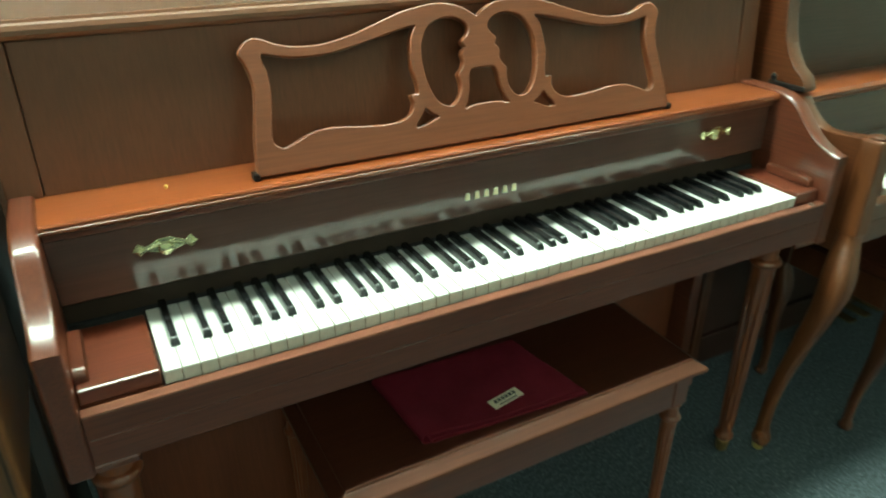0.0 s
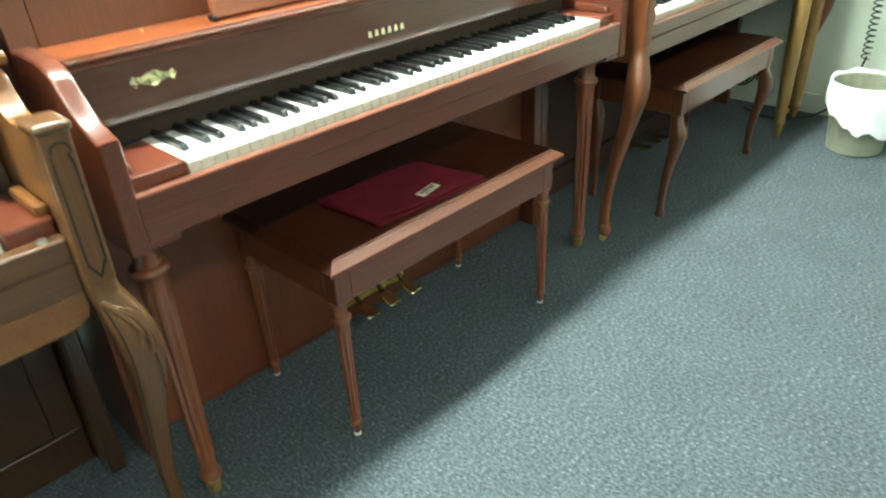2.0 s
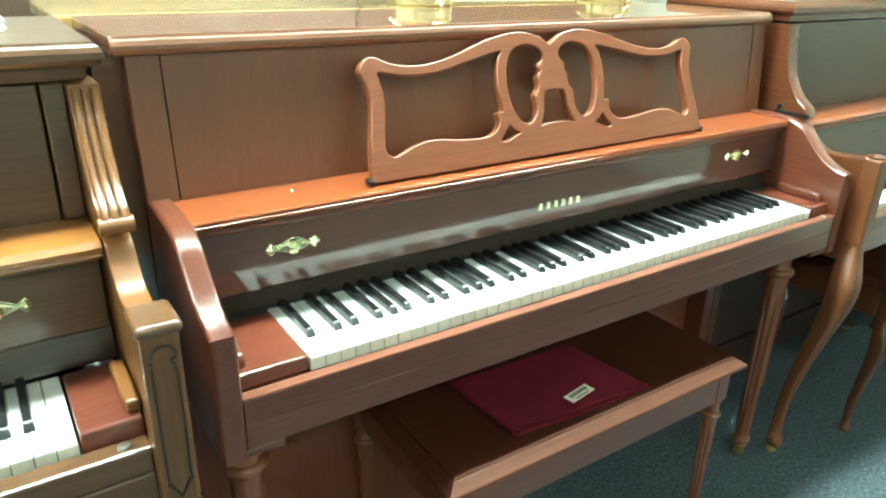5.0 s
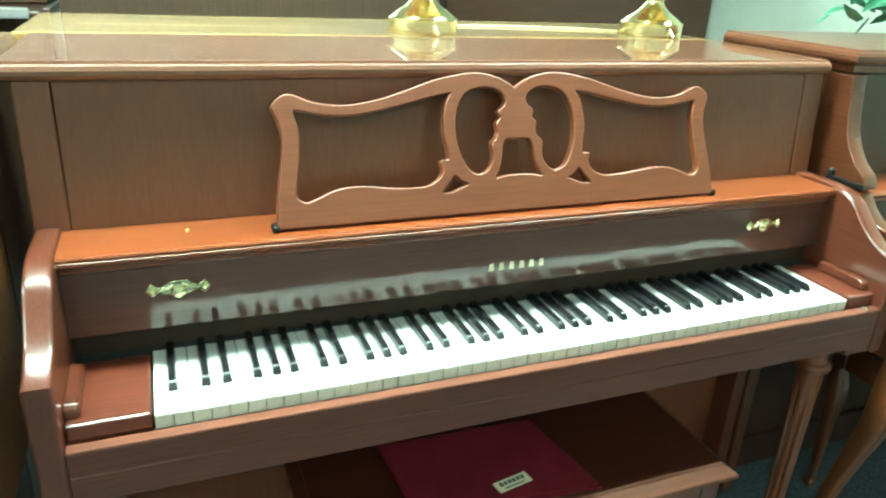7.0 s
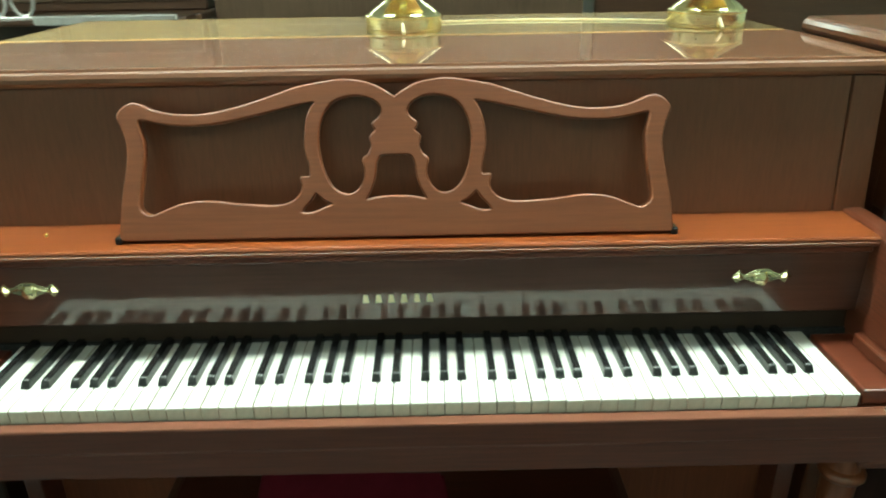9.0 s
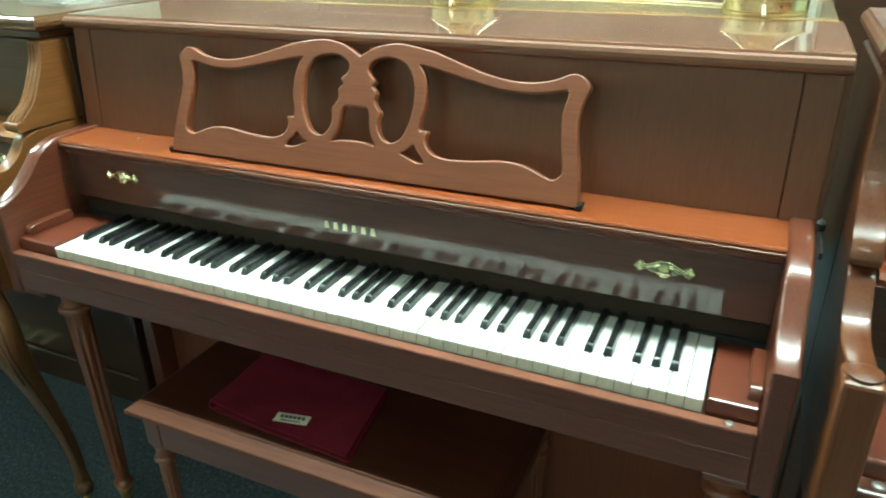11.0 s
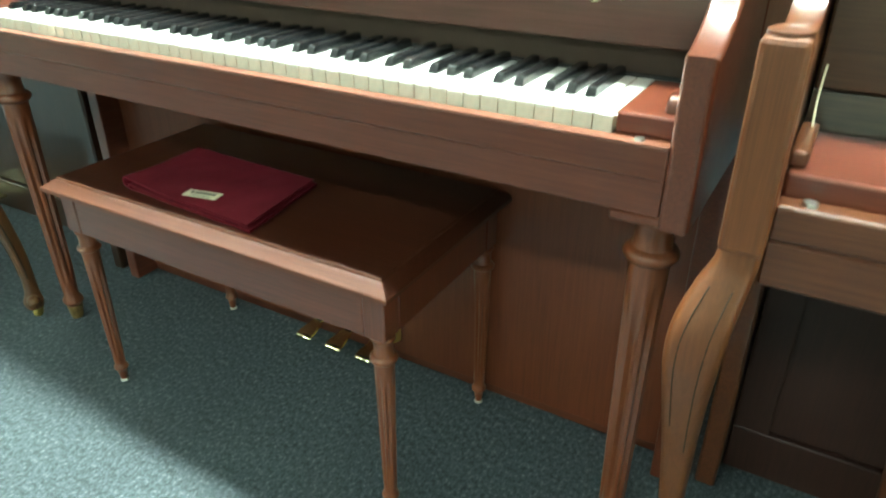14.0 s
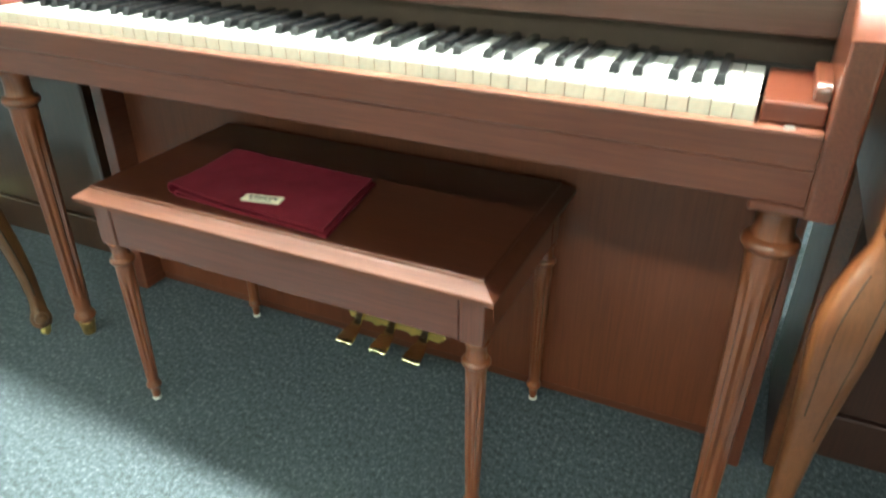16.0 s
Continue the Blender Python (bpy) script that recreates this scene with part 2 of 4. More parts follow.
def extrude(pts, axis, a, b, bevel=0.0, seg=2, bm=None):
    """A flat outline drawn along an axis; x: points are (y, z); y: (x, z); z: (x, y)."""
    put = {"x": lambda p, v: (v, p[0], p[1]), "y": lambda p, v: (p[0], v, p[1]), "z": lambda p, v: (p[0], p[1], v)}[axis]
    own = bmesh.new()
    lo, hi = [own.verts.new(put(p, a)) for p in pts], [own.verts.new(put(p, b)) for p in pts]
    ends = [own.faces.new(lo), own.faces.new(hi[::-1])]
    for i in range(len(pts)):
        j = (i + 1) % len(pts)
        own.faces.new((lo[i], hi[i], hi[j], lo[j]))
    bmesh.ops.recalc_face_normals(own, faces=own.faces)
    if bevel:
        bmesh.ops.bevel(own, geom=[e for f in ends for e in f.edges], offset=bevel, segments=seg, affect="EDGES", profile=0.5)
    return merged(bm, own)


def loft(rings, bm=None, caps=True):
    own = bmesh.new()
    vs = [[own.verts.new(p) for p in r] for r in rings]
    k = len(vs[0])
    for a, b in zip(vs, vs[1:]):
        for i in range(k):
            own.faces.new((a[i], a[(i + 1) % k], b[(i + 1) % k], b[i]))
    if caps:
        own.faces.new(vs[0][::-1])
        own.faces.new(vs[-1])
    return merged(bm, own)


def lathe(profile, cx=0.0, cy=0.0, seg=24, flutes=0, span=(0, 0), depth=0.0, bm=None):
    """A turned form from (radius, z); between the span's heights it is cut with flutes."""
    rings = []
    for r, z in profile:
        ring = []
        for i in range(seg):
            a = 2 * math.pi * i / seg
            cut = 0.0
            if flutes and span[0] <= z <= span[1]:
                cut = depth * max(0.0, math.cos(flutes * a)) ** 0.6
            ring.append((cx + (r - cut) * math.cos(a), cy + (r - cut) * math.sin(a), z))
        rings.append(ring)
    return loft(rings, bm)


def rod(points, radius, seg=8, bm=None):
    rings, n = [], len(points)
    for i, p in enumerate(points):
        p = Vector(p)
        d = (Vector(points[min(i + 1, n - 1)]) - Vector(points[max(i - 1, 0)])).normalized()
        q = d.to_track_quat("Z", "Y")
        rings.append([p + q @ Vector((radius * math.cos(2 * math.pi * k / seg), radius * math.sin(2 * math.pi * k / seg), 0)) for k in range(seg)])
    return loft(rings, bm)


def cutout(name, outline, holes, depth, bevel, mat, parent, place, label=""):
    """A board with pierced openings, drawn flat in x and y, then set by a matrix."""
    cu = bpy.data.curves.new(name, "CURVE")
    cu.dimensions, cu.fill_mode, cu.extrude, cu.bevel_depth, cu.bevel_resolution = "2D", "BOTH", depth / 2 - bevel, bevel, 1
    for pts in (outline, *holes):
        sp = cu.splines.new("POLY")
        sp.points.add(len(pts) - 1)
        for p, (x, y) in zip(sp.points, pts):
            p.co = (x, y, 0, 1)
        sp.use_cyclic_u = True
    tmp = new("scratch", cu)
    bpy.context.view_layer.update()
    me = bpy.data.meshes.new_from_object(tmp.evaluated_get(bpy.context.evaluated_depsgraph_get()))
    bpy.data.objects.remove(tmp)
    me.transform(place)
    me.materials.clear()
    me.materials.append(mat)
    me.name = name
    ob = new(name, me)
    ob.parent = parent
    return tagged(ob, label)


# ---- the room ----
def slab(name, x0, x1, y0, y1, z0, z1, mat, label, category):
    return tagged(solid(name, box(x0, x1, y0, y1, z0, z1), mat), label, category, kind="structure")


slab("floor", -4.0, 3.0, -4.0, 5.0, -0.1, 0.0, carpet_mat, "blue-grey flecked cut-pile carpet floor", "carpet")
slab("wall_east", 3.0, 3.15, -4.0, 5.0, -0.1, 2.7, wall_paint, "pale greenish painted end wall", "wall")
slab("wall_west", -4.15, -4.0, -4.0, 5.0, -0.1, 2.7, wall_paint, "pale painted wall", "wall")
slab("wall_south", -4.15, 3.15, -4.15, -4.0, -0.1, 2.7, wall_paint, "pale painted wall", "wall")
slab("wall_north", -4.15, 3.15, 5.0, 5.15, -0.1, 2.7, wall_paint, "pale painted wall behind the pianos", "wall")
slab("ceiling", -4.15, 3.15, -4.15, 5.15, 2.7, 2.8, ceiling_tile, "white tiled ceiling", "ceiling")
slab("baseboard", 2.988, 3.0, -4.0, 5.0, 0.0, 0.09, wall_paint, "low painted skirting board", "baseboard")


def ceiling_light(x, y, length, width=0.3, glow=None):
    lamp = thing("ceiling_light", "white fluorescent ceiling light with a glowing diffuser", "ceiling light", (x, y, 2.7), "ceiling lights")
    part("frame", box(-length / 2 - 0.02, length / 2 + 0.02, -width / 2 - 0.02, width / 2 + 0.02, -0.05, 0.0, 0.005), ceiling_tile, lamp)
    part("diffuser", box(-length / 2, length / 2, -width / 2, width / 2, -0.062, -0.052, 0.003), glow or tube_mat, lamp, "glowing white diffuser")


for lx in (-2.4, -0.6, 1.2):
    ceiling_light(lx + 0.3 if lx > -2 else -3.0, 0.3, 1.6, 0.26)
    ceiling_light(lx + 0.3, -2.4, 1.2, 0.2, dim_mat)
    ceiling_light(lx + 0.3, 3.9, 1.4, 0.4, dim_mat)


# ---- keyboards ----
PITCH = 0.0235
OCTAVE = (1, 0, 1, 1, 0, 1, 1)  # a black key after A, C, D, F and G


def mesh_only(name, bm, mat):
    ob = solid(name, bm, mat)
    me = ob.data
    bpy.data.objects.remove(ob)
    return me


def keyboard(parent, x0, z, whites=52, y0=0.0):
    """The white keys and black keys of one piano, each a piece of its own."""
    wm = box(0.0007, PITCH - 0.0007, 0.0, 0.168, -0.004, 0.0, 0.0008)
    box(0.0006, PITCH - 0.0006, 0.001, 0.168, -0.021, -0.0042, 0.0, 1, wm)
    white = mesh_only("white_key", wm, ivory)
    white.materials.append(key_front)
    white.materials.append(key_stick)
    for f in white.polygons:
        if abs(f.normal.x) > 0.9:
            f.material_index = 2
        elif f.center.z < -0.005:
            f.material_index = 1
    bm = bmesh.new()
    rows = ((-0.0066, 0.0, -0.004), (-0.0066, 0.0, 0.001), (-0.0054, 0.006, 0.0105), (-0.0048, 0.0085, 0.0118))
    rings = [[(-h, f, u), (h, f, u), (h, 0.118, u), (-h, 0.118, u)] for h, f, u in ((-r[0], r[1], r[2]) for r in rows)]
    loft(rings, bm)
    black = mesh_only("black_key", bm, ebony)
    letters = "ABCDEFG"
    for i in range(whites):
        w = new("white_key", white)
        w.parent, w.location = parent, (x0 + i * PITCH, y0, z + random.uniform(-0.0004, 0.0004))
        shift = {"A": 0.0015, "C": -0.0022, "D": 0.0022, "F": -0.003, "G": 0.0}.get(letters[i % 7])
        if shift is not None and i < whites - 1:
            k = new("black_key", black)
            k.parent, k.location = parent, (x0 + (i + 1) * PITCH + shift, y0 + 0.051, z)


def turned_leg(parent, x, y, top, foot=0.0, r=0.03, name="leg", mat=None, seg=48):
    """A round tapered leg: a ringed capital, a fluted shaft and a small peg foot."""
    h = top - foot
    k = r / 0.034
    prof = [(r * 0.84, top), (r * 0.9, top - 0.003 * k), (r * 0.9, top - 0.007 * k), (r * 0.8, top - 0.012 * k), (r * 0.71, top - 0.022 * k), (r * 0.7, top - 0.034 * k), (r * 0.72, top - 0.046 * k), (r * 0.76, top - 0.053 * k), (r * 0.94, top - 0.056 * k),
            (r * 1.03, top - 0.061 * k), (r * 1.03, top - 0.066 * k), (r * 0.94, top - 0.071 * k), (r * 0.78, top - 0.074 * k), (r * 0.76, top - 0.08 * k)]
    za, zb = foot + 0.17 * h, top - 0.105 * k
    prof += [(r * 0.75, zb + 0.006 * k), (r * 0.75, zb)]
    for n in range(1, 8):
        t = n / 8
        prof.append((r * (0.75 - 0.2 * t), zb + (za - zb) * t))
    prof += [(r * 0.55, za), (r * 0.54, za - 0.008), (r * 0.49, foot + 0.066 * k), (r * 0.56, foot + 0.06 * k), (r * 0.68, foot + 0.054 * k), (r * 0.68, foot + 0.046 * k), (r * 0.48, foot + 0.038 * k), (r * 0.4, foot + 0.022 * k), (r * 0.32, foot)]
    leg = part(name, lathe(prof[::-1], x, y, seg, 8, (za + 0.01, zb - 0.002), r * 0.15), mat, parent, smooth=True)
    if r > 0.03:
        part("glide", lathe([(r * 0.36, foot), (r * 0.4, foot + 0.002), (r * 0.47, foot + 0.022 * k), (r * 0.53, foot + 0.034 * k), (r * 0.45, foot + 0.036 * k)], x, y, 20), glide_brass, leg, "worn brass foot glide", True)
    return leg


def cabriole(parent, x, y, top, mat, knee=0.055, lean=0.0, half=0.026, name="leg", base=0.03, carve=False, back=0.03):
    """An S-curved leg: a swollen knee towards the player, a slim ankle set back and a small scrolled foot."""
    keys = ((1.0, 0.0, 0.0, 0.0, 0.88), (0.96, 0.1, 0.0, 0.08, 0.94), (0.91, 0.45, 0.0, 0.36, 1.14), (0.84, 0.9, 0.0, 0.64, 1.3), (0.76, 1.0, 0.05, 0.74, 1.26), (0.66, 0.8, 0.2, 0.74, 1.07), (0.52, 0.4, 0.45, 0.7, 0.86), (0.36, 0.12, 0.75, 0.65, 0.71), (0.22, 0.0, 0.95, 0.62, 0.61), (0.12, 0.0, 1.0, 0.68, 0.55), (0.06, 0.0, 0.97, 0.78, 0.6), (0.028, 0.05, 0.9, 0.95, 0.82), (0.0, 0.05, 0.88, 1.0, 0.7))
    zs = [(base + (top - base) * k, back * rear - knee * fore, half * w, lean * out) for k, fore, rear, out, w in keys]
    line = catmull(zs, 8, False)
    e = 0.62

    def skin(f, a, grow=1.0):
        z, off, w, out = line[min(len(line) - 1, int(f * (len(line) - 1) + 0.5))]
        c, sn = math.cos(a), math.sin(a)
        return (x + out + w * grow * math.copysign(abs(c) ** e, c), y + off + w * grow * math.copysign(abs(sn) ** e, sn), z)

    rings = [[skin(k / 44, 2 * math.pi * i / 24) for i in range(24)] for k in range(45)]
    leg = part(name, loft(rings[::-1]), mat, parent, smooth=True)
    turn = 1 if lean >= 0 else -1
    at = lambda a: a if turn > 0 else math.pi - a
    if carve:
        # a leaf over the knee: ribs that fan from its tip, cut round with a dark line
        for k in range(6):
            f0, f1 = 0.1 + 0.018 * k, 0.29 + 0.03 * k
            a0, a1 = -2.15 + 0.2 * k, -1.6 + 0.13 * k
            path = catmull([skin(f0 + (f1 - f0) * t, at(a0 + (a1 - a0) * t ** 0.7 + 0.2 * math.sin(3.1 * t)), 1.02) for t in (0.0, 0.2, 0.4, 0.6, 0.8, 1.0)], 4, False)
            part("carved_leaf", rod(path, 0.0052 - 0.0003 * k, 8), mat, leg, "carved leaf rib", True)
            path = catmull([skin(f0 + 0.006 + (f1 - f0) * t, at(a0 + 0.09 + (a1 - a0) * t ** 0.7 + 0.2 * math.sin(3.1 * t)), 1.015) for t in (0.0, 0.25, 0.5, 0.75, 1.0)], 4, False)
            part("carved_cut", rod(path, 0.0026, 6), carving_and_shade, leg, "dark carved cut", True)
        for a in (-2.3, -0.35):
            path = [skin(0.12 + 0.62 * t / 16, at(a), 0.99) for t in range(17)]
            part("groove", rod(path, 0.002, 6), carving_and_shade, leg, "dark line cut down the edge")
    else:
        for a, f1 in ((-1.85, 0.5), (-1.3, 0.46)):
            path = [skin(0.14 + (f1 - 0.14) * t / 16, at(a), 0.985) for t in range(17)]
            part("groove", rod(path, 0.001, 6), carving_and_shade, leg, "dark line cut down the knee")
    return leg


def caster(parent, x, y):
    c = part("caster", lathe([(0.006, 0.036), (0.011, 0.033), (0.011, 0.022), (0.006, 0.018)][::-1], x, y, 12), brass_dull, parent, "small brass caster", True)
    part("wheel", lathe([(0.004, -0.006), (0.0125, -0.005), (0.0125, 0.005), (0.004, 0.006)], 0, 0, 14), brass_dull, c, "", True)
    w = c.children[0]
    w.matrix_local = pose(x, y - 0.004, 0.0127, 0, 90, 25)


# ---- the music desk ----
UNIT = 0.000815
HALF_EDGE = [(0, 244), (22, 258), (48, 269), (88, 275), (128, 271), (173, 262), (223, 246), (273, 231), (333, 219), (383, 219), (423, 227), (448, 238), (468, 238), (486, 220), (479, 200), (471, 165), (475, 125), (485, 75), (490, 35), (493, 2)]
WIDE = [(138, 240), (163, 238), (213, 227), (263, 216), (323, 205), (383, 204), (423, 210), (449, 215), (453, 204), (447, 180), (446, 155), (451, 115), (458, 78), (457, 54), (438, 42), (413, 50), (378, 63), (333, 66), (283, 60), (223, 56), (193, 60), (173, 72), (164, 90), (167, 106), (152, 107), (151, 129), (158, 159), (156, 194), (149, 222)]
OVAL = [(83, 250), (113, 238), (133, 205), (138, 165), (131, 121), (113, 86), (88, 74), (68, 81), (55, 101), (53, 121), (56, 136), (46, 146), (40, 161), (43, 176), (32, 188), (38, 199), (25, 211), (21, 225), (31, 240), (54, 250)]
GATE = [(0, 147), (21, 147), (31, 142), (37, 127), (39, 107), (47, 84), (56, 64), (28, 69), (0, 70)]
WEDGE = [(143, 82), (153, 69), (174, 45), (152, 42), (128, 51), (110, 59), (128, 68)]


def mirror(pts):
    return [(-x, y) for x, y in pts]


def music_desk(parent, x, y, z, tilt, mat, label):
    edge = catmull(HALF_EDGE, 3, False)
    outline = edge + [(-px, py) for px, py in edge[::-1][:-1]]
    gate = catmull(GATE, 3, False)
    holes = [catmull(WIDE, 3), catmull(mirror(WIDE), 3), catmull(OVAL, 3), catmull(mirror(OVAL), 3), gate + [(-px, py) for px, py in gate[::-1][1:-1]], catmull(WEDGE, 2), catmull(mirror(WEDGE), 2)]
    scale = lambda pts: [(px * UNIT, py * UNIT) for px, py in pts]
    place = pose(x, y, z, 90 - tilt)
    desk = cutout("music_desk", scale(outline), [scale(h) for h in holes], 0.017, 0.0025, mat, parent, place, label)
    for sx in (-1, 1):
        h = part("hinge", box(x + sx * 0.406 - 0.005, x + sx * 0.406 + 0.005, y - 0.01, y + 0.01, z - 0.003, z + 0.008, 0.002), black_metal, desk, "small black hinge")
    return desk


def drop_handle(parent, x, y, z):
    """A pierced brass plate with diamond ends and a round boss."""
    m = pose(x, y, z, 90) @ Matrix.Diagonal((1.05, 1.25, 1, 1))
    edge = [(0.042, 0.0), (0.034, 0.008), (0.026, 0.0025), (0.019, 0.0045), (0.008, 0.010), (-0.008, 0.0095), (-0.019, 0.0045), (-0.026, 0.0025), (-0.034, 0.008), (-0.042, 0.0), (-0.034, -0.007), (-0.026, -0.0015), (-0.014, -0.005), (0.0, -0.009), (0.014, -0.005), (0.026, -0.0015), (0.034, -0.007)]
    eyes = [[(0.012 + 0.005 * math.cos(a), 0.003 + 0.0025 * math.sin(a)) for a in [k * math.pi / 4 for k in range(8)]],
            [(-0.012 + 0.005 * math.cos(a), 0.003 + 0.0025 * math.sin(a)) for a in [k * math.pi / 4 for k in range(8)]]]
    p = cutout("brass_pull", edge, eyes, 0.003, 0.0007, brass, parent, m, "pierced brass pull plate")
    for ex in (-0.0357, 0.0357):
        part("diamond", lathe([(0.0086, 0.0), (0.008, 0.0012), (0.003, 0.0042), (0.0005, 0.0046)], 0, 0, 4), brass, p, "faceted brass diamond").matrix_local = pose(x + ex, y - 0.0012, z, 90)
    for ex in (-1, 1):
        rings = [[(ex * u, v, w * 0.35), (ex * u, v + w, w), (ex * u, v + 2 * w, w * 0.35), (ex * u, v + w, 0.0)] for u, v, w in ((0.006, 0.003, 0.0032), (0.013, 0.001, 0.003), (0.021, -0.0008, 0.0018), (0.026, -0.001, 0.0008))]
        part("leaf", loft(rings), brass, p, "raised brass leaf").matrix_local = pose(x, y - 0.0012, z, 90)
    part("boss", lathe([(0.0105, 0.0), (0.0105, 0.002), (0.008, 0.0045), (0.0085, 0.006), (0.004, 0.0075), (0.0005, 0.008)], 0, 0, 20), brass, p, "round brass boss", True).matrix_local = pose(x, y, z - 0.003, 90)
    return p



# ---- the mahogany piano ----
def moulded(x0, x1, profile, mat, parent, name, label=""):
    """A straight moulding along x from a (y, z) outline."""
    return part(name, extrude(profile, "x", x0, x1, 0.0015, 1), mat, parent, label, True)


def main_piano():
    p = thing("upright_piano", "reddish mahogany console piano with an open keyboard and pierced music desk", "piano", (0, 0, 0), "pianos in a row")
    XL, XR = -0.103, 1.291
    keyboard(p, 0.0, 0.745)
    part("key_bed", box(XL, XR, 0.002, 0.36, 0.64, 0.708, 0.002), mahogany, p)
    part("key_slip", box(XL, XR, -0.0205, -0.003, 0.6872, 0.7225, 0.0015, 2), mahogany, p)
    part("front_rail", box(XL, XR, -0.0205, 0.0, 0.645, 0.6866, 0.001, 1), mahogany, p)
    # Thin strip in a lighter colour, standing for light caught along the slip's top.
    part("rail_edge", box(XL, XR, -0.022, -0.0035, 0.7235, 0.7262, 0.001), rail_top, p, "edge under the keys, coloured lighter as lit from above")
    for x0, x1 in ((XL + 0.001, -0.003), (1.226, XR - 0.001)):
        part("key_block", box(x0, x1, 0.0, 0.152, 0.7265, 0.75, 0.003, 2), block_wood, p, "red-brown key block")
        part("block_base", box(x0, x1, 0.001, 0.152, 0.709, 0.726), mahogany, p)
    part("key_felt", box(XL, XR, 0.169, 0.215, 0.709, 0.7485), felt, p, "black strip behind the keys")
    # Nameboard coloured near black, standing for the shade under the fallboard.
    part("nameboard", extrude([(0.174, 0.749), (0.176, 0.784), (0.2, 0.784), (0.2, 0.749)], "x", XL, XR), carving_and_shade, p)
    part("fallboard", extrude([(0.1575, 0.788), (0.159, 0.786), (0.163, 0.785), (0.2, 0.785), (0.2, 0.9), (0.159, 0.9), (0.156, 0.897)], "x", XL, XR), mahogany_gloss, p, "glossy dark fallboard")
    part("fallboard_lip", box(XL, XR, 0.148, 0.176, 0.888, 0.8995, 0.002), mahogany, p)
    part("shelf", extrude([(0.139, 0.9015), (0.1365, 0.9035), (0.139, 0.9056), (0.1362, 0.9078), (0.1395, 0.91), (0.1375, 0.9125), (0.1395, 0.915), (0.143, 0.916), (0.26, 0.916), (0.26, 0.901), (0.143, 0.901)], "x", XL, XR), shelf_wood, p, "orange-brown polished shelf")
    # scrolled arms
    arm = [(-0.023, 0.823), (0.0, 0.829), (0.035, 0.847), (0.068, 0.876), (0.095, 0.903), (0.135, 0.919), (0.185, 0.923), (0.26, 0.922)]
    outline = catmull(arm, 4, False) + [(0.26, 0.632), (-0.023, 0.632)]
    for x0 in (XL - 0.034, XR):
        part("arm", extrude(outline, "x", x0, x0 + 0.034, 0.006, 3), mahogany_deep, p, "scrolled side arm", True)
    for x0 in (XL, XR - 0.03):
        part("arm_stop", extrude(catmull([(0.015, 0.752), (0.02, 0.767), (0.05, 0.77), (0.12, 0.768)], 4, False) + [(0.12, 0.751), (0.015, 0.751)], "x", x0 if x0 < 0 else x0 + 0.012, x0 + 0.018 if x0 < 0 else x0 + 0.03, 0.002, 1), mahogany_deep, p, "", True)
    # upper case
    lean = lambda y: [(y, 0.9165), (y + 0.02, 1.124), (y + 0.04, 1.124), (y + 0.02, 0.9165)]
    part("upper_panel", extrude(lean(0.246), "x", XL + 0.0135, XR - 0.0165, 0.001, 1), panel_wood, p, "plain brown upper panel")
    for x0, x1 in ((XL - 0.034, XL + 0.012), (XR - 0.015, XR + 0.034)):
        part("stile", extrude(lean(0.244), "x", x0, x1, 0.002, 2), panel_wood, p)
    for x0 in (XL - 0.034, XR):
        part("side", extrude([(0.2665, 0.0), (0.2665, 0.9165), (0.2865, 1.124), (0.585, 1.124), (0.585, 0.0)], "x", x0, x0 + 0.034, 0.003, 2), mahogany_deep, p)
    lid = [(0.261, 1.125), (0.2565, 1.128), (0.2538, 1.133), (0.2538, 1.139), (0.2565, 1.145), (0.2605, 1.1478), (0.2622, 1.1468), (0.2635, 1.1512), (0.266, 1.152), (0.2695, 1.152), (0.596, 1.152), (0.6, 1.151), (0.6, 1.125)]
    part("lid", extrude(lid, "x", XL - 0.05, XR + 0.041, 0.003, 2), mahogany_lid, p, "polished reddish lid")
    part("back", box(XL, XR, 0.565, 0.583, 0.03, 1.124), dark_wood, p)
    # lower case
    part("lower_panel", box(XL, XR, 0.322, 0.345, 0.022, 0.639, 0.002), lower_wood, p, "red-brown lower panel")
    part("toe_rail", box(XL, XR, 0.327, 0.35, 0.0, 0.021, 0.002), mahogany, p)
    for x in (XL + 0.018, XR - 0.02):
        block = part("leg_block", box(x - 0.037, x + 0.037, -0.019, 0.11, 0.6305, 0.644, 0.003), mahogany, p)
        part("leg_cap", box(x - 0.033, x + 0.033, 0.033, 0.103, 0.6205, 0.63, 0.003), mahogany, block)
        turned_leg(p, x, 0.068, 0.62, 0.0, 0.034, "leg", leg_wood)
    # furniture
    music_desk(p, 0.594, 0.172, 0.919, 17.5, desk_wood, "pierced scrollwork music desk")
    drop_handle(p, 0.045, 0.1555, 0.848)
    drop_handle(p, 1.136, 0.1555, 0.848)
    for k in range(6):
        x = 0.591 + (k - 2.5) * 0.0192
        mark = extrude([(x - 0.0052, 0.8165), (x + 0.0052, 0.8165), (x + 0.0034, 0.8295), (x - 0.0034, 0.8295)], "y", 0.1552, 0.1585)
        part("gilt_mark", mark, gilt, p, "plain gilt maker's mark")
    part("pin", lathe([(0.002, 0.916), (0.002, 0.9185), (0.0032, 0.92), (0.0005, 0.922)], 0.065, 0.2, 10), brass_dull, p, "", True)
    for x in (1.257,):
        part("stud", lathe([(0.006, 0.7265), (0.0055, 0.729), (0.0025, 0.7298)], x, -0.0125, 14), steel, p, "small metal stud", True)
    latch = part("latch", box(XR + 0.0342, XR + 0.039, 0.11, 0.2, 0.92, 0.93, 0.0015), black_metal, p, "small black side latch")
